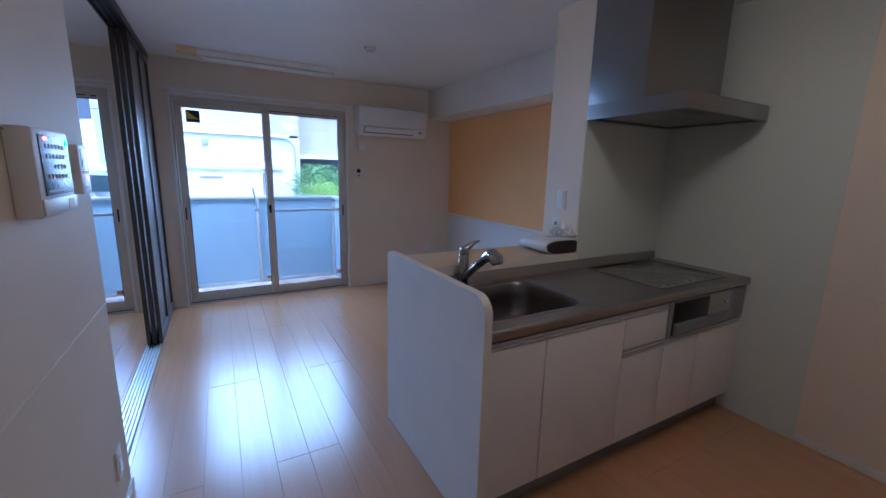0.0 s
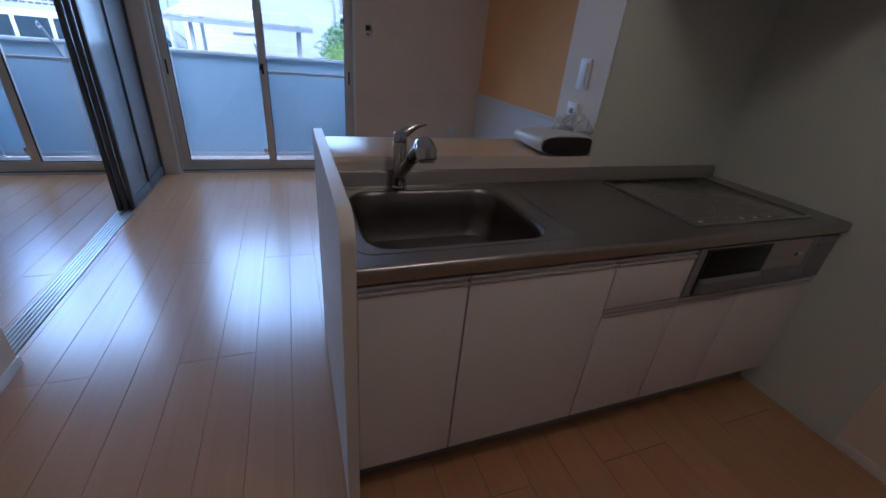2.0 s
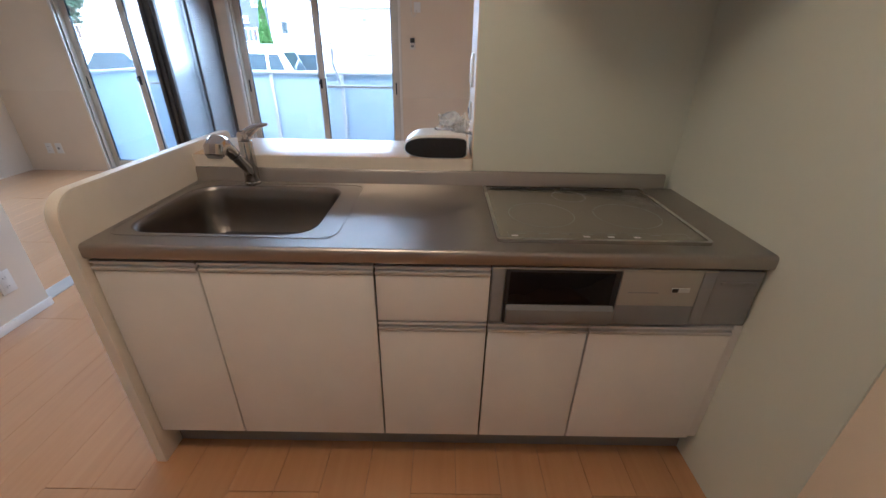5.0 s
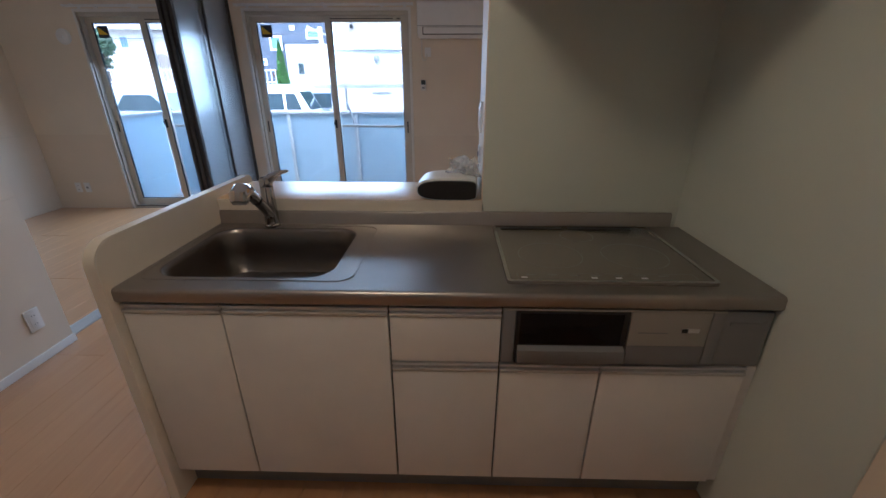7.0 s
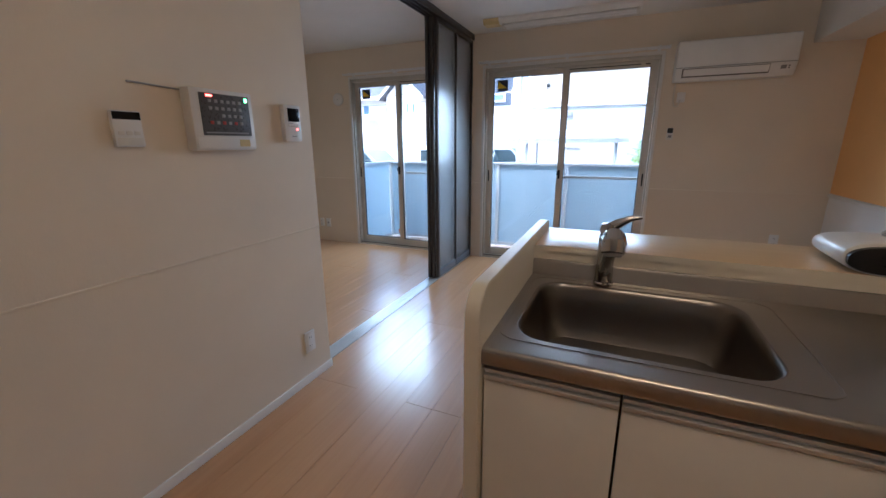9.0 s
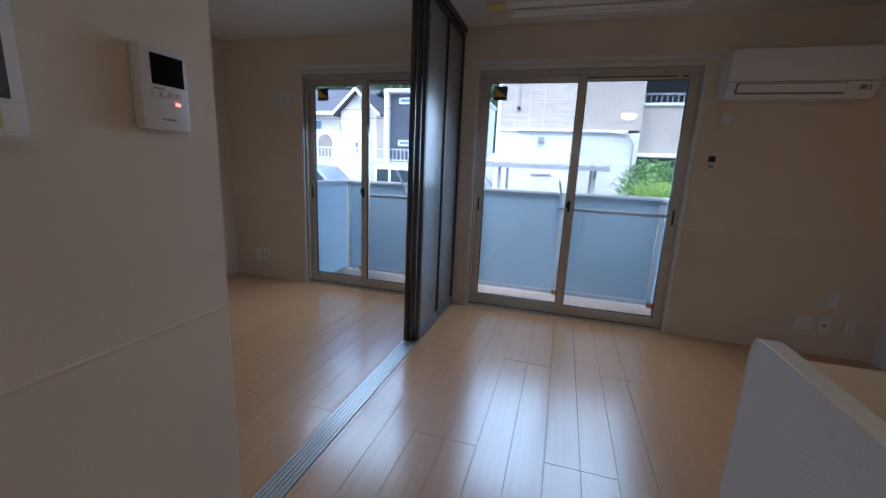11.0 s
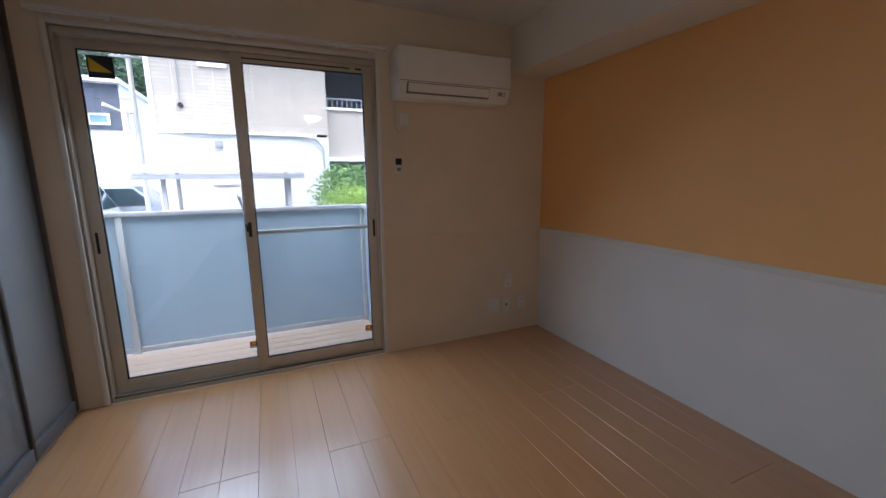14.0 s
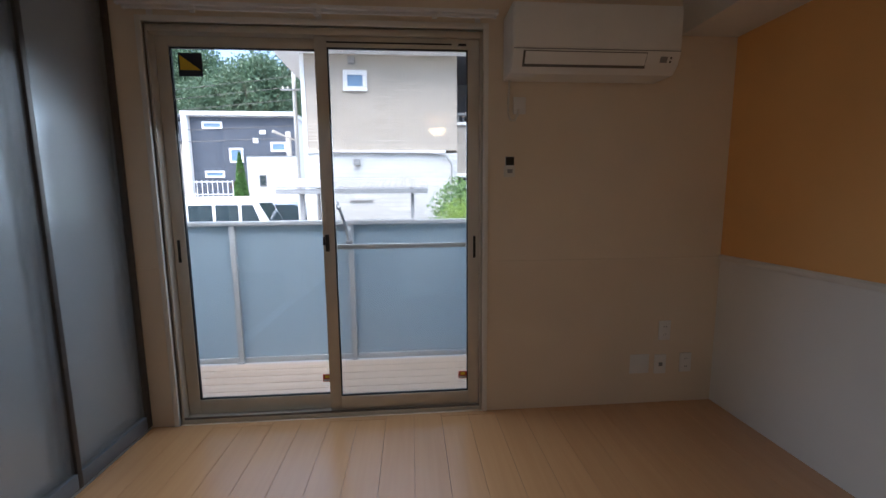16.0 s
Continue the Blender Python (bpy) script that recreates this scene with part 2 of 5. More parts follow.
BALCALU = plain("pale_aluminium", (0.46, 0.49, 0.51), 0.42, 0.3, bump=0.04)
DECK = plank_wood("balcony_deck_board", (0.46, 0.38, 0.30), (0.40, 0.32, 0.25), 0.5, 0.0, "x", 0.1)
YELLOW = plain("yellow_print", (0.80, 0.58, 0.04), 0.5)
NAVY = plain("navy_print", (0.03, 0.035, 0.06), 0.5)
RED = plain("red_print", (0.45, 0.05, 0.03), 0.5)
GREYTEXT = plain("grey_text", (0.32, 0.32, 0.32), 0.5)
LCD = plain("grey_screen", (0.10, 0.10, 0.105), 0.3, bump=0.0)
REDLED = glow("red_indicator", (1.0, 0.05, 0.03), 3.0)
GREENLED = glow("green_indicator", (0.2, 1.0, 0.2), 2.0)
BOWL = glow("warm_opal_bowl", (1.0, 0.68, 0.38), 3.4)
BAGPL = thin_film("clear_crumpled_plastic")
SIDE_BROWN = siding("brown_cladding", (0.46, 0.405, 0.335), (0.33, 0.285, 0.235), 0.07)
SIDE_JOINT = plain("pale_cladding_joint", (0.60, 0.55, 0.47), 0.7)
SIDE_WHITE = siding("white_cladding", (0.66, 0.655, 0.63), (0.52, 0.52, 0.50), 0.09)
STUCCO = plain("cream_stucco", (0.78, 0.73, 0.66), 0.85, vary=0.06, scale=1.0, grain=60, bump=0.3)
WHITEWALL = plain("white_render", (0.80, 0.80, 0.79), 0.8, vary=0.04, scale=1.0, bump=0.2)
NAVYWALL = siding("navy_cladding", (0.085, 0.10, 0.13), (0.06, 0.07, 0.09), 0.18)
ROOFT = siding("dark_slate_roof", (0.075, 0.08, 0.10), (0.045, 0.05, 0.06), 0.2)
CONCRETE = plain("concrete", (0.50, 0.50, 0.48), 0.85, vary=0.12, scale=1.2, grain=30, bump=0.3)
ASPHALT = plain("ground_asphalt", (0.21, 0.205, 0.20), 0.9, vary=0.15, scale=0.6, grain=40, bump=0.4)
# blue base colour paints the sky's reflection into the distant panes
FARGLASS = plain("painted_sky_reflection", (0.16, 0.26, 0.38), 0.08, bump=0.0)
CARWHITE = plain("white_car_paint", (0.80, 0.80, 0.79), 0.18, vary=0.02, bump=0.0, coat=0.8)
CARSILVER = plain("silver_car_paint", (0.40, 0.44, 0.50), 0.25, 0.5, vary=0.03, bump=0.0, coat=0.8)
CARGLASS = plain("car_glass", (0.03, 0.05, 0.06), 0.06, bump=0.0)
TYRE = plain("tyre_rubber", (0.02, 0.02, 0.02), 0.85)
SHEETROOF = plain("grey_corrugated_sheet", (0.36, 0.36, 0.36), 0.6, 0.2)
BARK = plain("bark", (0.12, 0.09, 0.065), 0.9, vary=0.25, bump=0.6)
LEAF = leaf_mat("woodland_leaf", (0.05, 0.10, 0.055), (0.15, 0.23, 0.14))
LEAF2 = leaf_mat("shrub_leaf", (0.05, 0.12, 0.035), (0.26, 0.42, 0.14))
LEAF3 = leaf_mat("hedge_leaf", (0.24, 0.38, 0.07), (0.42, 0.56, 0.14))
LEAF4 = leaf_mat("cypress_leaf", (0.05, 0.14, 0.03), (0.11, 0.24, 0.05))
SOIL = plain("grassy_soil", (0.13, 0.17, 0.07), 0.95, vary=0.3, scale=1.5, bump=0.6)

# ---- mesh helpers ----
ORIGIN = {}


def thing(name, at, label="", category="", group="", kind=""):
    """An empty at the base of a thing; its parts are given in world places."""
    ob = new(name)
    ob.location = at
    ob.empty_display_size = 0.05
    ORIGIN[ob.name] = Vector(at)
    return tagged(ob, label, category, group, kind)


def link_mesh(name, bm, material, at=(0, 0, 0), smooth=0.6):
    bmesh.ops.recalc_face_normals(bm, faces=bm.faces)
    bmesh.ops.translate(bm, verts=bm.verts, vec=-Vector(at))
    me = bpy.data.meshes.new(name)
    for f in bm.faces:
        f.smooth = smooth > 0
    bm.to_mesh(me)
    bm.free()
    if smooth > 0:
        me.set_sharp_from_angle(angle=smooth)
    me.materials.append(material)
    return me


def part(name, bm, material, parent, label="", smooth=0.6, piece=False):
    at = ORIGIN[parent.name]
    ob = new(name, link_mesh(name, bm, material, at, smooth))
    ob.parent = parent
    ORIGIN[ob.name] = at
    if label:
        ob["label"] = label
    return ob


def solid(name, bm, material, label="", category="", group="", kind="", smooth=0.6):
    """A thing that is one mesh, its origin at the base."""
    lo = [min(v.co[i] for v in bm.verts) for i in range(3)]
    hi = [max(v.co[i] for v in bm.verts) for i in range(3)]
    at = ((lo[0] + hi[0]) / 2, (lo[1] + hi[1]) / 2, lo[2])
    ob = new(name, link_mesh(name, bm, material, at, smooth))
    ob.location = at
    ORIGIN[ob.name] = Vector(at)
    return tagged(ob, label, category, group, kind)


def box(x0, x1, y0, y1, z0, z1, r=0.0, bm=None, seg=2):
    """A box, its edges rounded by r; into bm if given."""
    t = bmesh.new()
    bmesh.ops.create_cube(t, size=1.0)
    for v in t.verts:
        v.co = Vector(((x0 + x1) / 2 + v.co.x * (x1 - x0), (y0 + y1) / 2 + v.co.y * (y1 - y0), (z0 + z1) / 2 + v.co.z * (z1 - z0)))
    if r > 0:
        bmesh.ops.bevel(t, geom=t.edges[:], offset=r, segments=seg, profile=0.6, affect="EDGES", clamp_overlap=True)
    return join(bm, t)


def join(bm, t):
    if bm is None:
        return t
    me = bpy.data.meshes.new("tmp")
    t.to_mesh(me)
    t.free()
    bm.from_mesh(me)
    bpy.data.meshes.remove(me)
    return bm


def rod(p0, p1, r0, r1=None, n=16, bm=None, r=0.0):
    """A round bar or cone from p0 to p1, rims rounded by r."""
    p0, p1 = Vector(p0), Vector(p1)
    t = bmesh.new()
    bmesh.ops.create_cone(t, cap_ends=True, segments=n, radius1=r0, radius2=r0 if r1 is None else r1, depth=(p1 - p0).length)
    if r > 0:
        rim = [e for e in t.edges if abs(e.verts[0].co.z - e.verts[1].co.z) < 1e-6]
        bmesh.ops.bevel(t, geom=rim, offset=r, segments=3, profile=0.5, affect="EDGES", clamp_overlap=True)
    m = Matrix.Translation((p0 + p1) / 2) @ (p1 - p0).to_track_quat("Z", "Y").to_matrix().to_4x4()
    bmesh.ops.transform(t, matrix=m, verts=t.verts)
    return join(bm, t)


def tube(points, r, n=10, bm=None):
    """A bent round bar through the points."""
    t = bmesh.new()
    pts = [Vector(p) for p in points]
    rings = []
    for i, p in enumerate(pts):
        d = (pts[min(i + 1, len(pts) - 1)] - pts[max(i - 1, 0)]).normalized()
        q = d.to_track_quat("Z", "Y")
        rad = r[i] if isinstance(r, (list, tuple)) else r
        rings.append([t.verts.new(p + q @ Vector((rad * math.cos(a), rad * math.sin(a), 0))) for a in [2 * math.pi * k / n for k in range(n)]])
    for a, b in zip(rings, rings[1:]):
        for k in range(n):
            t.faces.new((a[k], a[(k + 1) % n], b[(k + 1) % n], b[k]))
    t.faces.new(rings[0])
    t.faces.new(rings[-1])
    return join(bm, t)


def prism(outline, axis, a, b, bm=None):
    """A flat outline pulled along an axis from a to b. axis x: outline in (y, z); y: (x, z); z: (x, y)."""
    t = bmesh.new()

    def place(p, d):
        return {"x": (d, p[0], p[1]), "y": (p[0], d, p[1]), "z": (p[0], p[1], d)}[axis]
    lo = [t.verts.new(place(p, a)) for p in outline]
    hi = [t.verts.new(place(p, b)) for p in outline]
    t.faces.new(lo)
    t.faces.new(hi)
    for i in range(len(lo)):
        j = (i + 1) % len(lo)
        t.faces.new((lo[i], lo[j], hi[j], hi[i]))
    return join(bm, t)


def lathe(profile, centre, n=32, bm=None):
    """Turns (radius, z) pairs about the upright through centre."""
    t = bmesh.new()
    rings = [[t.verts.new((centre[0] + r * math.cos(2 * math.pi * k / n), centre[1] + r * math.sin(2 * math.pi * k / n), centre[2] + z)) for k in range(n)] for r, z in profile]
    for a, b in zip(rings, rings[1:]):
        for k in range(n):
            t.faces.new((a[k], a[(k + 1) % n], b[(k + 1) % n], b[k]))
    t.faces.new(rings[0])
    t.faces.new(rings[-1])
    return join(bm, t)


def round_rect(x0, x1, y0, y1, r, n=6):
    out = []
    for cx, cy, a0 in ((x1 - r, y1 - r, 0), (x0 + r, y1 - r, 90), (x0 + r, y0 + r, 180), (x1 - r, y0 + r, 270)):
        for k in range(n + 1):
            a = radians(a0 + 90 * k / n)
            out.append((cx + r * math.cos(a), cy + r * math.sin(a)))
    return out


def ring_frame(outer, inner, axis, a, b, bm=None):
    """A frame between two outlines of equal length, pulled along an axis."""
    t = bmesh.new()

    def place(p, d):
        return {"x": (d, p[0], p[1]), "y": (p[0], d, p[1]), "z": (p[0], p[1], d)}[axis]
    rows = [[t.verts.new(place(p, d)) for p in o] for o, d in ((outer, a), (outer, b), (inner, b), (inner, a))]
    k = len(outer)
    for r in range(4):
        u, v = rows[r], rows[(r + 1) % 4]
        for i in range(k):
            t.faces.new((u[i], u[(i + 1) % k], v[(i + 1) % k], v[i]))
    return join(bm, t)


def frame4(x0, x1, z0, z1, w, y0, y1, wt=None, wb=None, r=0.002):
    """Four members of a rectangular frame in an x-z plane."""
    wt, wb = wt or w, wb or w
    bm = box(x0, x0 + w, y0, y1, z0, z1, r)
    box(x1 - w, x1, y0, y1, z0, z1, r, bm)
    box(x0 + w, x1 - w, y0, y1, z1 - wt, z1, r, bm)
    box(x0 + w, x1 - w, y0, y1, z0, z0 + wb, r, bm)
    return bm


# ---- the shell ----
XW, XE, YN, H = -2.03, 3.6, 5.475, 2.385      # bedroom's west wall, east wall, window wall, ceiling
YS, XK = -1.2, 0.492                        # back of the kitchen, kitchen's west wall
T = 0.15
W2 = (0.584, 2.226)                         # openings of the two windows
W1 = (-1.132, 0.138)
WTOP = 2.05
S0, S1, SX = 2.53, 2.82, 2.802             # stub wall beside the range hood


def structure(name, bm, mat, label, category):
    return solid(name, bm, mat, label, category, kind="structure", smooth=0.4)


RAILZ = 0.858                               # dado line
bm = box(XW - T, W1[0], YN, YN + T, RAILZ, H)
box(W1[1], W2[0], YN, YN + T, RAILZ, H, bm=bm)
box(W2[1], XE + T, YN, YN + T, RAILZ, H, bm=bm)
box(W1[0], W1[1], YN, YN + T, WTOP, H, bm=bm)
box(W2[0], W2[1], YN, YN + T, WTOP, H, bm=bm)
structure("wall_north", bm, PAPER, "cream papered window wall above the dado line", "wall")
bm = box(XW - T, W1[0], YN, YN + T, -0.12, RAILZ)
box(W1[1], W2[0], YN, YN + T, -0.12, RAILZ, bm=bm)
box(W2[1], XE + T, YN, YN + T, -0.12, RAILZ, bm=bm)
box(W1[0], W1[1], YN, YN + T, -0.12, -0.002, bm=bm)
box(W2[0], W2[1], YN, YN + T, -0.12, -0.002, bm=bm)
structure("wall_north_lower", bm, PAPER_LOW, "pale papered window wall below the dado line", "wall")
structure("wall_east_upper", box(XE, XE + T, S1, YN, RAILZ, H), ORANGE, "orange papered accent wall above white wainscot", "wall")
structure("wall_east_lower", box(XE, XE + T, S1, YN, -0.12, RAILZ), PAPER_WHITE, "white papered wainscot under the orange wall", "wall")
structure("wall_east_kitchen", box(XE, XE + T, YS, S1, -0.12, H), PAPER, "cream papered kitchen side wall", "wall")
structure("wall_panel_kitchen", box(XE - 0.006, XE - 0.0005, 1.60, S0, 0.0, H), KPANEL, "pale grey-green smooth kitchen wall panel", "wall panel")
structure("wall_stub", box(SX, XE, S0, S1, -0.1, H), PAPER, "cream papered stub wall behind the cooktop", "wall")
structure("wall_panel_stub", box(SX + 0.004, XE - 0.006, S0 - 0.006, S0 - 0.0005, 0.0, H), KPANEL, "pale grey-green smooth panel behind the cooktop", "wall panel")
structure("wall_west_kitchen", box(0.29, XK, YS, 2.843, -0.1, H), PAPER, "cream papered passage wall with control panels", "wall")
structure("wall_south_kitchen", box(0.29, XE + T, YS - T, YS, -0.1, H), PAPER, "cream papered wall at the back of the kitchen", "wall")
structure("wall_west_bedroom", box(XW - T, XW, 1.0, YN, -0.1, H), PAPER, "cream papered bedroom wall", "wall")
structure("wall_south_bedroom", box(XW - T, 0.29, 1.0 - T, 1.0, -0.1, H), PAPER, "cream papered bedroom wall", "wall")
structure("ceiling", box(XW - T, XE + T, YS - T, YN + T, H, H + 0.2), CEIL, "white papered ceiling", "ceiling")
structure("ceiling_beam", box(3.28, XE, S1, YN, 2.045, H), CEIL, "white boxed-in beam along the orange wall", "beam")
structure("wall_bar_front", box(1.7272, SX, 2.53, 2.77, 0.0, 0.917), PAPER_WHITE, "white low wall under the bar top", "wall")


bm = prism([(XE - u, RAILZ + v) for u, v in ((0, -0.016), (0.008, -0.016), (0.013, -0.006), (0.013, 0.006), (0.006, 0.016), (0, 0.016))], "y", S1 + 0.001, YN - 0.001)
solid("trim_east", bm, TRIM, "white dado moulding under the orange paper", "moulding", kind="structure")
for nm, a, b in (("trim_north_a", W2[1] + 0.03, XE - 0.014), ("trim_north_b", 0.455, W2[0] - 0.03), ("trim_north_c", XW, W1[0] - 0.03)):
    bm = prism([(YN - u, RAILZ + v) for u, v in ((0, -0.005), (0.003, -0.005), (0.004, -0.001), (0.004, 0.003), (0.002, 0.005), (0, 0.005))], "x", a, b)
    solid(nm, bm, PAPER, "slim cream dado strip", "moulding", kind="structure")
bm = prism([(XK + u, RAILZ + v) for u, v in ((0, -0.005), (0.003, -0.005), (0.004, -0.001), (0.004, 0.003), (0.002, 0.005), (0, 0.005))], "y", YS, 2.842)
solid("trim_west", bm, PAPER, "slim cream dado strip", "moulding", kind="structure")
bm = prism([(XE - u, RAILZ + v) for u, v in ((0, -0.005), (0.003, -0.005), (0.004, -0.001), (0.004, 0.003), (0.002, 0.005), (0, 0.005))], "y", YS, 1.598)
solid("trim_kitchen", bm, PAPER, "slim cream dado strip", "moulding", kind="structure")
bm = prism([(XW + u, RAILZ + v) for u, v in ((0, -0.009), (0.006, -0.009), (0.006, 0.009), (0, 0.009))], "y", 1.0, YN - 0.008)
solid("trim_bedroom", bm, PAPER, "slim cream dado strip", "moulding", kind="structure")


def baseboard(name, x0, x1, y0, y1):
    solid(name, box(x0, x1, y0, y1, 0.001, 0.048, 0.002), TRIM, "low white baseboard", "baseboard", kind="structure")


baseboard("baseboard_west", XK, XK + 0.008, YS, 2.85)
baseboard("baseboard_west_end", 0.457, XK, 2.843, 2.85)
baseboard("baseboard_kitchen_east", XE - 0.007, XE, YS, 1.598)

floor = thing("floor", (0, 0, -0.012), "glossy pale maple board floor", "floor", kind="structure")
part("subfloor", box(XW - 0.02, XE + 0.02, YS - 0.02, YN, -0.10, -0.012), SUBFLOOR, floor, "dark joint base under the boards")

# ---- windows ----


def sash(parent, x0, x1, z0, z1, y, name="sash"):
    """One sliding leaf: aluminium frame, black gasket and pane."""
    s = part(name, frame4(x0, x1, z0, z1, 0.06, y - 0.014, y + 0.014, 0.05, 0.082), SASH, parent)
    part("gasket", frame4(x0 + 0.06, x1 - 0.06, z0 + 0.082, z1 - 0.05, 0.006, y - 0.008, y + 0.008, r=0.001), GASKET, s, "thin black rubber gasket")
    g = part("pane", box(x0 + 0.064, x1 - 0.064, y - 0.003, y + 0.003, z0 + 0.086, z1 - 0.054), GLASS, s, "clear window glass", 0)
    g.visible_shadow = False
    return s


def window(name, x0, x1, label):
    top = WTOP
    w = thing(name, ((x0 + x1) / 2, YN, 0.0), label, "window", kind="structure")
    # interior casing, the outer frame in the wall and the sill track
    bm = box(x0 - 0.026, x0, YN - 0.012, YN + 0.03, 0.0, top + 0.028, 0.003)
    box(x1, x1 + 0.026, YN - 0.012, YN + 0.03, 0.0, top + 0.028, 0.003, bm)
    box(x0, x1, YN - 0.012, YN + 0.03, top, top + 0.028, 0.003, bm)
    part("casing", bm, TRIM, w, "white painted casing")
    part("frame", frame4(x0, x1, 0.0, top, 0.014, YN + 0.012, YN + 0.12, 0.035, 0.022), SASH, w)
    part("track", box(x0 + 0.014, x1 - 0.014, YN + 0.014, YN + 0.018, 0.022, 0.034), SASH_DK, w, "dark sill track")
    mid = (x0 + x1) / 2
    a = sash(w, x0 + 0.016, mid + 0.030, 0.026, top - 0.037, YN + 0.075)
    b = sash(w, mid - 0.030, x1 - 0.016, 0.026, top - 0.037, YN + 0.042)
    # air slot over the inner leaf
    part("slot", box(mid + 0.03, x1 - 0.16, YN + 0.0268, YN + 0.030, top - 0.068, top - 0.060), GASKET, b, "dark ventilation slot")
    part("slot_knob", box(x1 - 0.125, x1 - 0.085, YN + 0.024, YN + 0.030, top - 0.07, top - 0.06), GASKET, b)
    # latch on the meeting stile, finger pulls at the jambs
    latch = part("latch", box(mid - 0.016, mid + 0.004, YN + 0.012, YN + 0.028, 0.93, 1.02, 0.004), BLACK, w, "black crescent latch")
    part("latch_lever", rod((mid - 0.02, YN + 0.006, 0.965), (mid - 0.022, YN + 0.008, 1.01), 0.007, 0.005, 10), BLACK, latch)
    part("lock_bar", box(mid - 0.024, mid - 0.008, YN + 0.020, YN + 0.0278, 1.04, 1.19, 0.003), SASH, w)
    part("finger_pull", box(x0 + 0.034, x0 + 0.048, YN + 0.058, YN + 0.063, 0.88, 1.0, 0.002), BLACK, a, "black recessed pull")
    part("finger_pull", box(x1 - 0.048, x1 - 0.034, YN + 0.025, YN + 0.030, 0.88, 1.0, 0.002), BLACK, b, "black recessed pull")
    # stickers on the glass
    st = part("sticker", box(x0 + 0.114, x0 + 0.228, YN + 0.0705, YN + 0.0718, top - 0.226, top - 0.114), NAVY, w, "navy sticker with yellow triangle", 0)
    part("triangle", prism([(x0 + 0.122, top - 0.124), (x0 + 0.122, top - 0.196), (x0 + 0.220, top - 0.196)], "y", YN + 0.069, YN + 0.0704), YELLOW, st)
    for sx, sy in ((mid - 0.075, YN + 0.0705), (x1 - 0.13, YN + 0.0375)):
        red = part("warning_sticker", box(sx, sx + 0.048, sy, sy + 0.001, 0.18, 0.224), RED, w, "small red warning sticker", 0)
        part("print", box(sx + 0.004, sx + 0.044, sy - 0.001, sy - 0.0002, 0.184, 0.195), IHLIGHT, red)
        part("mark", box(sx + 0.012, sx + 0.036, sy - 0.001, sy - 0.0002, 0.202, 0.217), YELLOW, red)
    # insect screen outside the inner leaf
    sc = thing("insect_screen", (mid, YN + 0.11, 0.0), "sliding insect screen with grey net and mid rail", "screen")
    bm = frame4(mid - 0.02, x1 - 0.034, 0.03, top - 0.04, 0.026, YN + 0.1005, YN + 0.116)
    part("screen_frame", bm, SASH, sc)
    part("mid_rail", box(mid + 0.006, x1 - 0.06, YN + 0.101, YN + 0.116, 0.93, 0.957, 0.003), SILVERGREY, sc)
    net = part("net", box(mid + 0.006, x1 - 0.06, YN + 0.107, YN + 0.1085, 0.056, top - 0.066), NET, sc, "fine grey insect net", 0)
    return w


window("window_2", *W2, "two-leaf aluminium sliding balcony window with champagne frame")
window("window_1", *W1, "two-leaf aluminium sliding balcony window in the bedroom")


def curtain_rail(x0, x1, z):
    c = thing("curtain_rail", ((x0 + x1) / 2, YN, z), "white double curtain rail over the window", "curtain rail", "curtain rails")
    for y in (YN - 0.055, YN - 0.10):
        bm = box(x0, x1, y - 0.008, y + 0.008, z, z + 0.016, 0.003)
        part("rail", bm, WHITEPL, c)
        for x in (x0, x1):
            part("end_cap", box(x - 0.006, x + 0.006, y - 0.011, y + 0.011, z - 0.003, z + 0.019, 0.003), WHITEPL, c)
        for k in range(3):
            x = x0 + 0.3 + (x1 - x0 - 0.6) * k / 2 + (0.02 if y < YN - 0.08 else 0)
            part("runner", box(x - 0.012, x + 0.012, y - 0.006, y + 0.006, z - 0.012, z + 0.001, 0.002), WHITEPL, c)
    for k in range(3):
        x = x0 + 0.08 + (x1 - x0 - 0.16) * k / 2
        bm = box(x - 0.014, x + 0.014, YN - 0.105, YN, z + 0.016, z + 0.022, 0.002)
        box(x - 0.014, x + 0.014, YN - 0.006, YN, z - 0.02, z + 0.03, 0.002, bm)
        part("bracket", bm, WHITEPL, c)


curtain_rail(0.545, 2.275, 2.085)
curtain_rail(W1[0] - 0.03, W1[1] + 0.04, 2.085)

# ---- sliding room divider ----


def divider_panel(y0, y1, x, group="stacked sliding panels"):
    z0, z1, w = 0.012, 2.325, 0.036
    p = thing("sliding_panel", (x, (y0 + y1) / 2, 0.0), "tall sliding panel of frosted acrylic in dark bronze frame", "sliding panel", group)
    mid = (y0 + y1) / 2
    for a, b in ((y0, y0 + w), (mid - 0.011, mid + 0.011), (y1 - w, y1)):
        part("stile", box(x - 0.014, x + 0.014, a, b, z0, z1, 0.003), DARKFRAME, p)
    for a, b in ((y0 + w, mid - 0.011), (mid + 0.011, y1 - w)):
        part("bottom_rail", box(x - 0.0135, x + 0.0135, a, b, z0, z0 + 0.07, 0.003), RAILGREY, p, "grey aluminium bottom rail")
        part("top_rail", box(x - 0.0135, x + 0.0135, a, b, z1 - 0.03, z1, 0.003), DARKFRAME, p)
        part("sheet", box(x - 0.002, x + 0.002, a - 0.002, b + 0.002, z0 + 0.068, z1 - 0.028), PANELSHEET, p, "frosted acrylic sheet", 0)


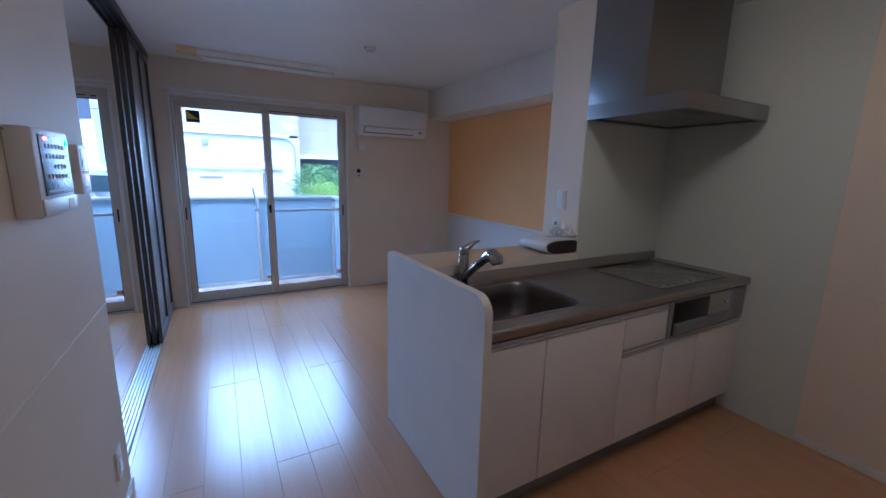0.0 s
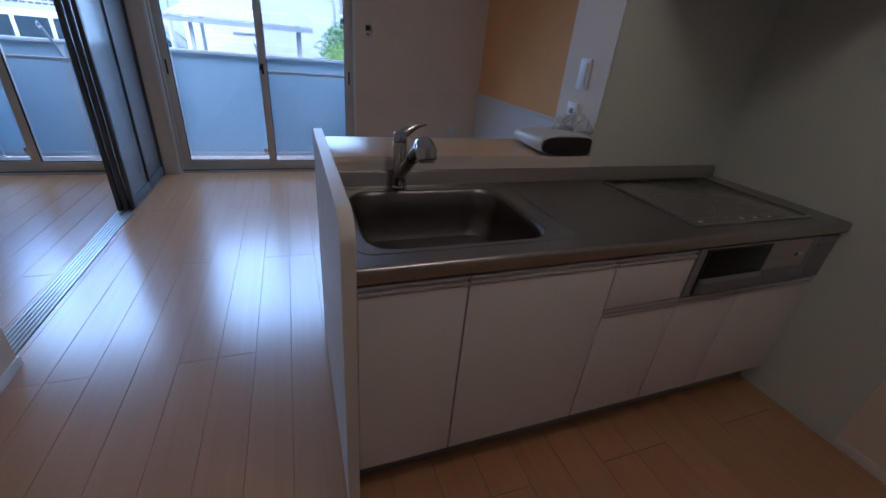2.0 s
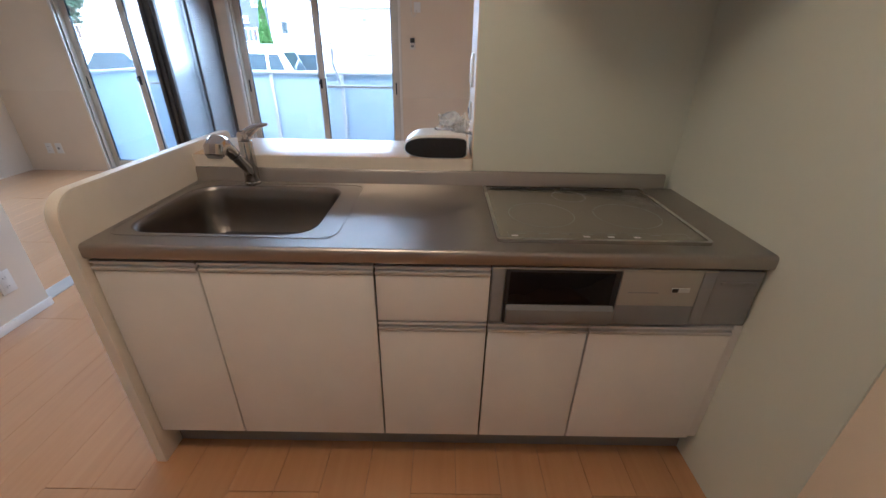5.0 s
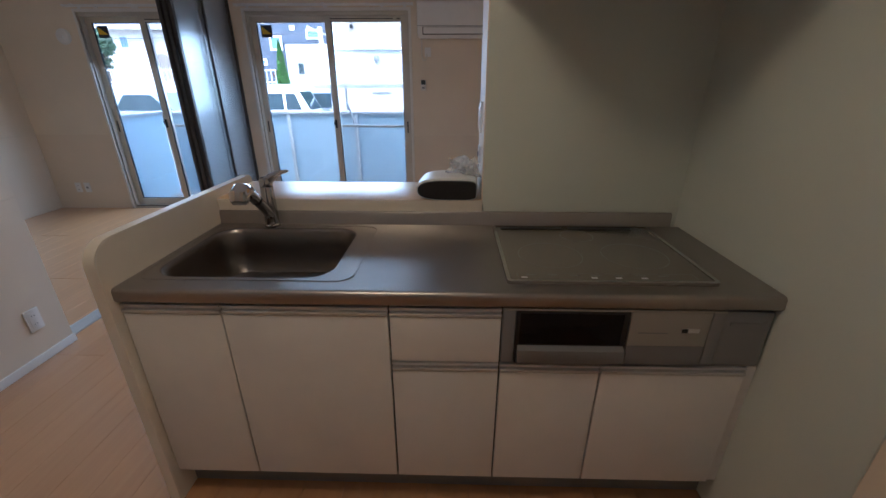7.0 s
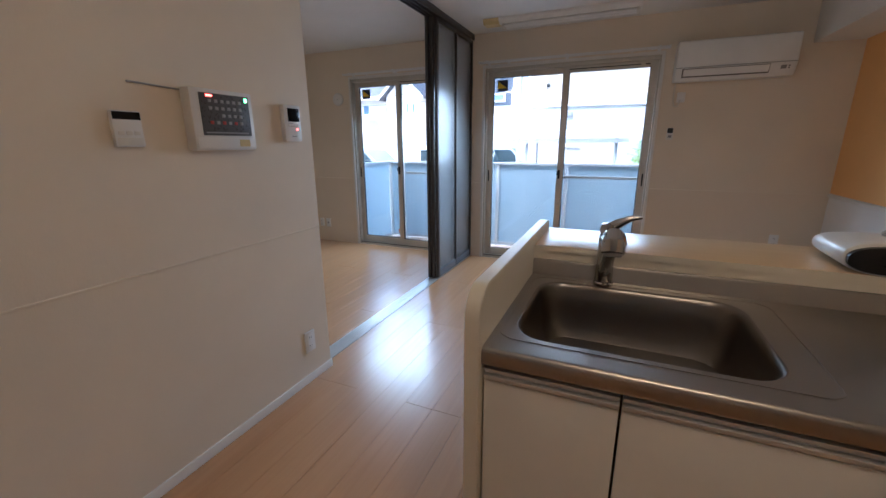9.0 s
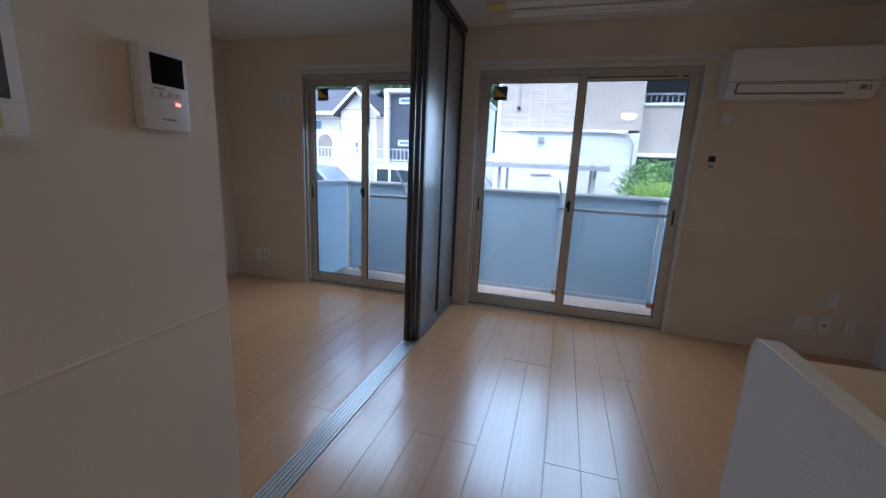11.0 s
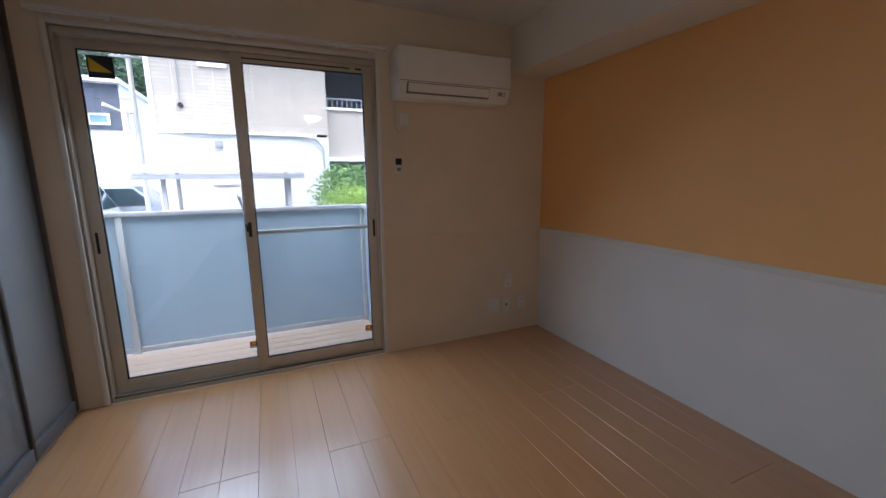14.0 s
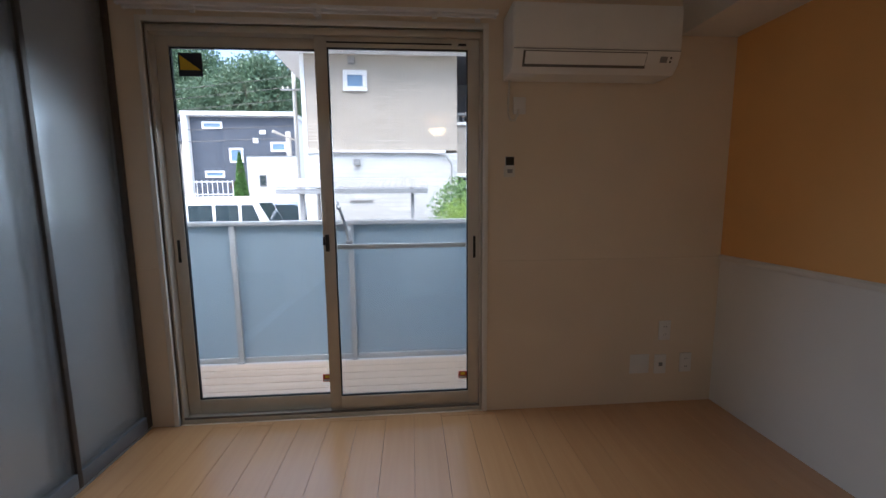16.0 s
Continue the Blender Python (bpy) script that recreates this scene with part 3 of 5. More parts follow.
RAILGREY = plain("grey_rail", (0.20, 0.22, 0.25), 0.4, 0.5)
for px, d in ((0.431, 0.0), (0.395, -0.018), (0.359, -0.032)):
    divider_panel(4.545 + d, YN - 0.006, px)
track = thing("floor_track", (0.395, 4.1, 0.0), "grey aluminium sliding door track flush in the floor", "door track", kind="structure")
for x in (0.3405, 0.359, 0.377, 0.395, 0.413, 0.431):
    part("rib", box(x - 0.0068, x + 0.0068, 2.853, 5.465, -0.004, 0.004, 0.001), ALU, track)
part("bed", box(0.330, 0.442, 2.851, 5.467, -0.011, -0.004), SASH_DK, track, "dark groove bed")
head = thing("head_track", (0.395, 4.1, 2.35), "dark bronze head track on the ceiling", "door track", kind="structure")
bm = box(0.337, 0.457, 2.845, YN - 0.001, H - 0.025, H - 0.0005, 0.002)
for x in (0.341, 0.377, 0.413, 0.453):
    box(x - 0.004, x + 0.004, 2.845, YN - 0.001, H - 0.055, H - 0.025, bm=bm)
part("channel", bm, DARKFRAME, head)

# ---- kitchen ----
YF = 1.93                                   # face of the unit doors
CY0, CY1, CZ = 1.92, 2.495, 0.85           # counter's front edge, back edge, top
CX0 = 1.727

# end panel, a board with a rounded upper front corner
py0, py1, pz, pr = 1.904, 2.815, 0.986, 0.07
outl = [(py0, 0.0), (py1, 0.0)] + [(py1 - 0.03 + 0.03 * math.sin(radians(a)), pz - 0.03 + 0.03 * math.cos(radians(a))) for a in range(90, -1, -15)] + [(py0 + pr - pr * math.sin(radians(a)), pz - pr + pr * math.cos(radians(a))) for a in range(0, 91, 10)]
partition = thing("end_panel", (1.693, 2.36, 0.0), "white end panel of the kitchen counter, cream edge", "panel")
part("board", prism(outl, "x", 1.693, 1.7255), PARTITION, partition)
edge = [(py1, 0.0)] + [(py1 - 0.03 + 0.03 * math.sin(radians(a)), pz - 0.03 + 0.03 * math.cos(radians(a))) for a in range(90, -1, -15)] + [(py0 + pr - pr * math.sin(radians(a)), pz - pr + pr * math.cos(radians(a))) for a in range(0, 91, 10)] + [(py0, 0.0)]
t = bmesh.new()
rows = []
for i, (y, z) in enumerate(edge):
    a = edge[max(i - 1, 0)]
    b = edge[min(i + 1, len(edge) - 1)]
    n = Vector((-(b[1] - a[1]), b[0] - a[0])).normalized()
    if n.x * (y - 2.36) / 0.46 + n.y * (z - 0.5) / 0.49 < 0:
        n = -n
    rows.append([t.verts.new((x, y + n.x * k, z + n.y * k)) for x, k in ((1.6925, -0.001), (1.6925, 0.002), (1.6935, 0.003), (1.7250, 0.003), (1.7260, 0.002), (1.7260, -0.001))])
for a, b in zip(rows, rows[1:]):
    for k in range(5):
        t.faces.new((a[k], a[k + 1], b[k + 1], b[k]))
    t.faces.new((a[5], a[0], b[0], b[5]))
part("edge_band", t, PARTITION_EDGE, partition, "cream plastic edge band")

part("inner_face", prism([(y + (0.002 if y < 2 else -0.002), z - 0.002 if z > 0.5 else z) for y, z in outl], "x", 1.7257, 1.7268), PARTITION_EDGE, partition, "cream inner face")

bar = thing("bar_counter", (2.26, 2.65, 0.917), "pale beech bar top behind the kitchen counter", "bar counter")
part("edge_band", box(1.7272, SX, 2.5035, 2.5053, 0.9315, 0.9515), PARTITION_EDGE, bar, "cream edge band")
part("bar_top", box(1.7272, SX, 2.5055, 2.818, 0.931, 0.953, 0.004), BARWOOD, bar)
part("underside_board", box(1.7272, SX, 2.5305, 2.812, 0.9175, 0.9305), PARTITION_EDGE, bar, "cream board under the top")
part("filler_strip", box(1.7272, SX, 2.508, 2.5295, 0.9035, 0.9305), PARTITION_EDGE, bar, "cream filler strip")


def door_rail(x0, x1, z):
    """Aluminium J-pull along the top of a front."""
    prof = [(YF + 0.018, z), (YF - 0.002, z), (YF - 0.004, z + 0.003), (YF - 0.004, z + 0.010), (YF + 0.008, z + 0.0115), (YF + 0.008, z + 0.0185), (YF - 0.003, z + 0.022), (YF - 0.003, z + 0.028), (YF + 0.018, z + 0.028)]
    return prism(prof, "x", x0, x1)


def front(parent, x0, x1, z0, z1, name="door"):
    d = part(name, box(x0 + 0.0028, x1 - 0.0028, YF, YF + 0.018, z0, z1 - 0.0315, 0.0012), WHITE_DOOR, parent)
    part("pull_rail", door_rail(x0 + 0.0028, x1 - 0.0028, z1 - 0.028), RAILALU, d, "aluminium pull rail")
    return d


def base_unit(name, x0, x1, label):
    u = thing(name, ((x0 + x1) / 2, 2.2, 0.0), label, "cabinet", "kitchen base units")
    bm = box(x0 + 0.001, x1 - 0.001, YF + 0.0195, 2.46, 0.123, 0.80 if name == "cooktop_unit" else (0.64 if name == "sink_unit" else 0.80))
    part("carcass", bm, CARCASS, u, "carcass coloured near black for the shade in the door gaps")
    part("kick_plate", box(x0, x1, 1.995, 2.005, 0.0, 0.1225), ALU_GREY, u, "recessed grey kick plate")
    return u


ZB, ZT, ZM = 0.128, 0.798, 0.608
u = base_unit("sink_unit", CX0, 2.505, "white two-door sink base unit with aluminium pulls")
front(u, 1.729, 2.020, ZB, ZT)
front(u, 2.020, 2.505, ZB, ZT)
u = base_unit("drawer_unit", 2.505, 2.830, "white base unit with a drawer over a door")
front(u, 2.505, 2.830, ZM + 0.006, ZT, "drawer")
front(u, 2.505, 2.830, ZB, ZM)
u = base_unit("cooktop_unit", 2.830, XE - 0.0065, "white two-door base unit under the cooktop")
front(u, 2.830, 3.133, ZB, ZM)
front(u, 3.133, 3.562, ZB, ZM)
part("filler", box(3.564, XE - 0.007, YF + 0.008, YF + 0.018, ZB, ZM), WHITE_DOOR, u)
part("spice_drawer", box(3.452, 3.585, YF + 0.002, YF + 0.0185, ZM + 0.006, 0.797, 0.003), GREYPL, u, "grey slim drawer front")
part("drawer_lip", box(3.470, 3.57, YF - 0.004, YF + 0.0015, 0.755, 0.764, 0.002), GREYPL, u)

# worktop with the sink hole, front roll and upstand
sx0, sx1, sy0, sy1, sr = 1.768, 2.322, 2.005, 2.443, 0.085
hole = round_rect(sx0, sx1, sy0, sy1, sr)
top = thing("worktop", (2.68, 2.2, CZ), "brushed stainless steel worktop with rolled front edge", "worktop")
slab = bmesh.new()
# the outer rectangle, sampled where each point of the hole looks out, so that both have equal counts
X1 = XE - 0.0066
bx0, bx1, by0, by1 = CX0, 2.41, CY0 + 0.012, CY1
outer = []
for i, (x, y) in enumerate(hole):
    q = i // 7
    k = i % 7
    corner = ((bx1, by1), (bx0, by1), (bx0, by0), (bx1, by0))[q]
    if q in (0, 2):
        px = corner[0] if k <= 3 else corner[0] + (x - corner[0]) * (k - 3) / 3
        pyy = corner[1] if k >= 3 else corner[1] + (y - corner[1]) * (3 - k) / 3
    else:
        px = corner[0] if k >= 3 else corner[0] + (x - corner[0]) * (3 - k) / 3
        pyy = corner[1] if k <= 3 else corner[1] + (y - corner[1]) * (k - 3) / 3
    outer.append((px, pyy))
ring_frame(outer, hole, "z", CZ - 0.012, CZ, slab)
box(bx1, X1, by0, by1, CZ - 0.012, CZ, bm=slab)
part("top_sheet", slab, STEEL, top)
prof = [(CY0 + 0.012, CZ - 0.012), (CY0 + 0.012, CZ)] + [(CY0 + 0.012 - 0.012 * math.sin(radians(a)), CZ - 0.012 + 0.012 * math.cos(radians(a))) for a in range(15, 91, 15)] + [(CY0, CZ - 0.036), (CY0 + 0.004, CZ - 0.042), (CY0 + 0.012, CZ - 0.043)]
part("front_edge", prism(prof, "x", CX0, X1), STEEL, top)
prof = [(CY1, CZ - 0.012), (CY1, CZ), (CY1 + 0.003, CZ + 0.006), (CY1 + 0.006, 0.895), (CY1 + 0.010, 0.902), (CY1 + 0.022, 0.903), (CY1 + 0.022, CZ - 0.012)]
part("upstand", prism(prof, "x", CX0, X1 - 0.03), STEEL, top, "low steel upstand")
rim = ring_frame(round_rect(sx0 - 0.028, sx1 + 0.07, sy0 - 0.02, sy1 + 0.026, 0.05), round_rect(sx0 - 0.024, sx1 + 0.066, sy0 - 0.016, sy1 + 0.022, 0.047), "z", CZ, CZ + 0.0016)
part("bead", rim, STEEL, top, "raised bead round the sink")
# bowl
t = bmesh.new()
levels = [(0.0, 0.0), (0.006, -0.006), (0.012, -0.02), (0.018, -0.08), (0.026, -0.14), (0.045, -0.172), (0.085, -0.186), (0.15, -0.190)]
rings = []
for ins, dz in levels:
    rings.append([t.verts.new((x, y, CZ + dz)) for x, y in round_rect(sx0 + ins, sx1 - ins, sy0 + ins, sy1 - ins, max(0.03, sr - ins * 0.3))])
for a, b in zip(rings, rings[1:]):
    for k in range(len(a)):
        t.faces.new((a[k], a[(k + 1) % len(a)], b[(k + 1) % len(a)], b[k]))
t.faces.new(rings[-1])
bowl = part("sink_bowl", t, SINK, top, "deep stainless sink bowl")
bowl.modifiers.new("thickness", "SOLIDIFY").thickness = -0.0015
drain = part("drain", lathe([(0.055, 0), (0.055, 0.004), (0.045, 0.006), (0.04, 0.002), (0.0005, 0.002)], (2.03, 2.23, CZ - 0.1895)), CHROME, top)
part("basket", lathe([(0.036, 0.002), (0.03, 0.008), (0.0005, 0.008)], (2.03, 2.23, CZ - 0.1885)), BLACK, drain)

# mixer tap
fx, fy = 1.958, 2.468
tap = thing("mixer_tap", (fx, fy, CZ), "chrome single-lever mixer tap with pull-out spout", "tap")
part("base_ring", lathe([(0.030, 0), (0.030, 0.008), (0.026, 0.012), (0.0005, 0.012)], (fx, fy, CZ + 0.0005)), CHROME, tap)
body = part("body", rod((fx, fy, CZ + 0.012), (fx, fy, CZ + 0.165), 0.027, 0.0245, 24, r=0.004), CHROME, tap)
part("cap", lathe([(0.0235, 0), (0.0245, 0.004), (0.0245, 0.022), (0.02, 0.032), (0.0005, 0.035)], (fx, fy, CZ + 0.166)), CHROME, tap)
lev = tube([(fx, fy, CZ + 0.180), (fx + 0.026, fy + 0.002, CZ + 0.200), (fx + 0.058, fy + 0.004, CZ + 0.217), (fx + 0.092, fy + 0.006, CZ + 0.223)], [0.020, 0.016, 0.010, 0.005], 12)
part("lever", lev, CHROME, tap)
pts = [(fx, fy, CZ + 0.040), (fx + 0.006, fy - 0.056, CZ + 0.088), (fx + 0.012, fy - 0.122, CZ + 0.143)]
part("spout_sleeve", tube(pts, [0.0195, 0.0185, 0.0185], 18), CHROME, tap)
pts = [(fx + 0.012, fy - 0.123, CZ + 0.144), (fx + 0.014, fy - 0.156, CZ + 0.170), (fx + 0.016, fy - 0.190, CZ + 0.192), (fx + 0.017, fy - 0.218, CZ + 0.198), (fx + 0.018, fy - 0.238, CZ + 0.188), (fx + 0.0185, fy - 0.247, CZ + 0.168)]
headp = part("spray_head", tube(pts, [0.0195, 0.022, 0.027, 0.031, 0.032, 0.028], 20), CHROME, tap)
part("collar", tube([(fx + 0.0115, fy - 0.118, CZ + 0.139), (fx + 0.0122, fy - 0.125, CZ + 0.146)], 0.0205, 20), BLACK, headp, "thin black collar")
part("nozzle", rod((fx + 0.0185, fy - 0.2465, CZ + 0.1675), (fx + 0.0188, fy - 0.249, CZ + 0.160), 0.024, 0.021, 18), GREYPL, headp)

# induction cooktop
ix0, ix1, iy0, iy1 = 2.845, 3.452, 1.98, 2.466
ih = thing("induction_cooktop", ((ix0 + ix1) / 2, (iy0 + iy1) / 2, CZ), "grey glass induction cooktop with steel rim", "cooktop")
part("rim", ring_frame(round_rect(ix0, ix1, iy0, iy1, 0.014, 4), round_rect(ix0 + 0.011, ix1 - 0.011, iy0 + 0.011, iy1 - 0.011, 0.008, 4), "z", CZ + 0.0003, CZ + 0.011), CHROME, ih, "bright steel rim")
part("glass_top", box(ix0 + 0.0115, ix1 - 0.0115, iy0 + 0.0115, iy1 - 0.0115, CZ + 0.0004, CZ + 0.0075, 0.001), IHGLASS, ih)
for a, b in ((ix0 + 0.03, ix0 + 0.265), (ix0 + 0.295, ix0 + 0.53)):
    v = part("vent", box(a, b, iy1 - 0.043, iy1 - 0.016, CZ + 0.0076, CZ + 0.011, 0.002), BLACK, ih, "black air vent")
    bm = None
    for k in range(18):
        x = a + 0.008 + (b - a - 0.016) * k / 17
        bm = box(x - 0.002, x + 0.002, iy1 - 0.04, iy1 - 0.019, CZ + 0.011, CZ + 0.0125, bm=bm)
    part("vent_slats", bm, BLACK, v)
for cx, cy, r in ((ix0 + 0.165, iy0 + 0.20, 0.105), (ix1 - 0.165, iy0 + 0.20, 0.105), ((ix0 + ix1) / 2, iy1 - 0.105, 0.06)):
    n = 40
    circ = [[(cx + rr * math.cos(2 * math.pi * k / n), cy + rr * math.sin(2 * math.pi * k / n)) for k in range(n)] for rr in (r, r - 0.0025)]
    part("ring_mark", ring_frame(circ[0], circ[1], "z", CZ + 0.0076, CZ + 0.0079), IHMARK, ih, "thin printed ring")
part("control_strip", ring_frame(round_rect(ix0 + 0.035, ix1 - 0.05, iy0 + 0.018, iy0 + 0.062, 0.004, 2), round_rect(ix0 + 0.037, ix1 - 0.052, iy0 + 0.020, iy0 + 0.060, 0.003, 2), "z", CZ + 0.0076, CZ + 0.0079), IHMARK, ih)
for k in (0.045, 0.25, 0.32, 0.395):
    part("touch_key", box(ix0 + k, ix0 + k + 0.018, iy0 + 0.028, iy0 + 0.037, CZ + 0.0076, CZ + 0.0081), IHLIGHT, ih, "small pale key print")
for k in range(7):
    part("key_print", box(ix0 + 0.06 + 0.065 * k, ix0 + 0.09 + 0.065 * k, iy0 + 0.046, iy0 + 0.052, CZ + 0.0076, CZ + 0.0079), IHMARK, ih)

# grill below the cooktop
gr = thing("cooktop_grill", (3.15, YF, ZM + 0.006), "built-in grill with black window and silver handle", "grill")
GZ0, GZ1 = ZM + 0.006, 0.800
part("chassis", box(2.8315, 3.4505, YF + 0.003, 2.0, GZ0, GZ1), GREYPL, gr)
dr = part("grill_door", box(2.870, 3.186, YF - 0.008, YF + 0.0025, GZ0 + 0.004, GZ1 - 0.004, 0.003), BLACK, gr)
part("grill_window", box(2.880, 3.168, YF - 0.0105, YF - 0.0082, GZ0 + 0.075, GZ1 - 0.010, 0.001), BLACKGL, dr, "black glass grill window")
hd = [(YF - 0.0082, GZ0 + 0.008), (YF - 0.020, GZ0 + 0.012), (YF - 0.026, GZ0 + 0.030), (YF - 0.022, GZ0 + 0.060), (YF - 0.0082, GZ0 + 0.070)]
part("grill_handle", prism(hd, "x", 2.876, 3.180), DARKSILVER, dr, "curved silver grill handle")
pn = part("control_panel", box(3.189, 3.412, YF - 0.006, YF + 0.0025, GZ0 + 0.004, GZ1 - 0.004, 0.003), SILVERGREY, gr, "silver grey control panel")
part("panel_lower", box(3.191, 3.41, YF - 0.0075, YF - 0.0061, GZ0 + 0.006, GZ0 + 0.072, 0.001), DARKSILVER, pn, "darker lower strip")
part("top_trim", box(2.833, 3.449, YF - 0.006, YF + 0.0025, GZ1 - 0.0035, GZ1 + 0.003, 0.001), SILVERGREY, gr)
part("power_button", box(3.335, 3.385, YF - 0.0085, YF - 0.0061, GZ0 + 0.118, GZ0 + 0.132, 0.001), IHLIGHT, pn)
part("button_slot", box(3.335, 3.352, YF - 0.0095, YF - 0.0086, GZ0 + 0.119, GZ0 + 0.131), BLACK, pn)
part("print", box(3.215, 3.30, YF - 0.0066, YF - 0.0061, GZ0 + 0.113, GZ0 + 0.117), GREYPL, pn)
part("side_trim", box(3.414, 3.4495, YF - 0.004, YF + 0.0025, GZ0 + 0.004, GZ1 - 0.004, 0.003), GREYPL, gr)
part("side_trim", box(2.833, 2.868, YF - 0.004, YF + 0.0025, GZ0 + 0.004, GZ1 - 0.004, 0.003), GREYPL, gr)

# range hood
hood = thing("range_hood", (3.2, 2.2, 1.715), "stainless steel chimney range hood on the kitchen wall", "range hood")
hx0, hx1, hy0, hy1, hz0, hz1 = 2.79, 3.535, 1.95, S0 - 0.0075, 1.720, 1.798
part("canopy", ring_frame(round_rect(hx0, hx1, hy0, hy1, 0.004, 2), round_rect(hx0 + 0.03, hx1 - 0.03, hy0 + 0.03, hy1 - 0.03, 0.004, 2), "z", hz0, hz1), HOODST, hood)
part("top_plate", box(hx0 + 0.0305, hx1 - 0.0305, hy0 + 0.0305, hy1 - 0.0305, hz1 - 0.008, hz1 - 0.001), HOODST, hood)
part("filter_plate", box(hx0 + 0.045, hx1 - 0.045, hy0 + 0.045, hy1 - 0.045, hz0 + 0.008, hz0 + 0.016, 0.002), GREYPL, hood, "grey rectifier plate")
part("fan_slot", box(hx0 + 0.2, hx1 - 0.2, hy0 + 0.032, hy0 + 0.043, hz0 + 0.002, hz0 + 0.02), BLACK, hood)
part("light_strip", box(hx0 + 0.05, hx0 + 0.30, hy0 + 0.05, hy0 + 0.11, hz0 + 0.0055, hz0 + 0.0078), BLACK, hood, "dark lamp cover")
part("chimney", box(hx0 + 0.004, 3.478, 2.178, hy1, hz1, H - 0.002, 0.002), HOODST, hood)
part("badge", box(3.18, 3.27, hy0 - 0.0015, hy0 - 0.0002, 1.752, 1.764), GREYPL, hood, "small grey badge")

# lit bowl pendant before the worktop
lx, ly = 2.27, 1.42
lamp = thing("pendant_lamp", (lx, ly, 2.155), "lit opal bowl pendant lamp over the kitchen floor", "lamp")
part("bowl", lathe([(0.0005, 0.0), (0.05, 0.006), (0.095, 0.027), (0.125, 0.060), (0.14, 0.10), (0.134, 0.103), (0.0005, 0.103)], (lx, ly, 2.155)), BOWL, lamp, "glowing opal glass bowl")
part("rod", rod((lx, ly, 2.257), (lx, ly, H - 0.02), 0.006, n=10), ALU, lamp)
part("ceiling_rose", lathe([(0.055, 0.0), (0.06, 0.006), (0.06, 0.0195), (0.0005, 0.0195)], (lx, ly, H - 0.02)), WHITEPL, lamp)

# white oval appliance and crumpled plastic bag on the bar
ap = thing("oval_appliance", (2.665, 2.64, 0.95), "white oval plastic appliance with a black open end", "appliance")


def oval(cx, cz, rx, rz, n=40, e=2.6):
    out = []
    for k in range(n):
        a = 2 * math.pi * k / n
        c, s = math.cos(a), math.sin(a)
        q = e if c < 0 else 2.4 * e                 # blunt at its far end
        out.append((cx + rx * math.copysign(abs(c) ** (2 / q), c), cz + rz * math.copysign(abs(s) ** (2 / q), s)))
    return out


t = bmesh.new()
secs = [(2.505, 0.118, 0.040), (2.512, 0.122, 0.043), (2.60, 0.120, 0.043), (2.70, 0.112, 0.040), (2.76, 0.100, 0.034), (2.785, 0.085, 0.026), (2.79, 0.06, 0.014)]
rings = [[t.verts.new((x, y + (z - 0.95) * 0.12, z)) for x, z in oval(2.662, 0.9505 + rz, rx, rz)] for y, rx, rz in secs]
for a, b in zip(rings, rings[1:]):
    for k in range(len(a)):
        t.faces.new((a[k], a[(k + 1) % len(a)], b[(k + 1) % len(a)], b[k]))
t.faces.new(rings[-1])
t.faces.new(rings[0])
part("shell", t, WHITEPL, ap)
face = oval(2.662, 0.9925, 0.116, 0.037)
part("black_end", prism(face, "y", 2.498, 2.5135), BLACK, ap, "black end face")


def film_fold(bm, base, tip, wide, sag, seed):
    """One limp fold of thin film from base to tip, cupped and crinkled."""
    base, tip = Vector(base), Vector(tip)
    along = tip - base
    side = along.cross(Vector((0.25, 1, 0.2))).normalized()
    up = side.cross(along).normalized()
    n, w = 16, 8
    rows = []
    for i in range(n + 1):
        u = i / n
        half = wide * (0.30 + 1.3 * math.sin(math.pi * min(1, 0.12 + 0.86 * u)) ** 1.2) * (1 - 0.7 * u ** 5) / 2
        row = []
        for k in range(w + 1):
            v = 2 * k / w - 1
            p = base + along * u + side * half * v + up * (sag * math.sin(math.pi * u) + half * 0.55 * v * v)
            q = Vector((u * 4 + seed, v * 2.2, seed * 0.7))
            p += up * noise.noise(q) * 0.016 + side * noise.noise(q * 2.3) * 0.007 + up * noise.noise(q * 4.1) * 0.006
            p.z = max(p.z, 1.0352)
            row.append(bm.verts.new(p))
        rows.append(row)
    for a, b in zip(rows, rows[1:]):
        for k in range(w):
            bm.faces.new((a[k], a[k + 1], b[k + 1], b[k]))
    return bm


t = bmesh.new()
film_fold(t, (2.748, 2.60, 1.040), (2.672, 2.555, 1.105), 0.052, 0.012, 1.3)
film_fold(t, (2.720, 2.60, 1.038), (2.795, 2.62, 1.072), 0.060, 0.016, 4.2)
film_fold(t, (2.735, 2.585, 1.038), (2.792, 2.515, 1.052), 0.070, 0.014, 7.7)
film_fold(t, (2.740, 2.61, 1.037), (2.655, 2.62, 1.044), 0.055, 0.012, 9.1)
film_fold(t, (2.735, 2.60, 1.037), (2.725, 2.68, 1.060), 0.050, 0.014, 12.6)
bag = solid("plastic_bag", t, BAGPL, "crumpled clear plastic bag lying on the white appliance", "bag", smooth=0.9)
bag.modifiers.new("thickness", "SOLIDIFY").thickness = 0.0006

# switches and sockets


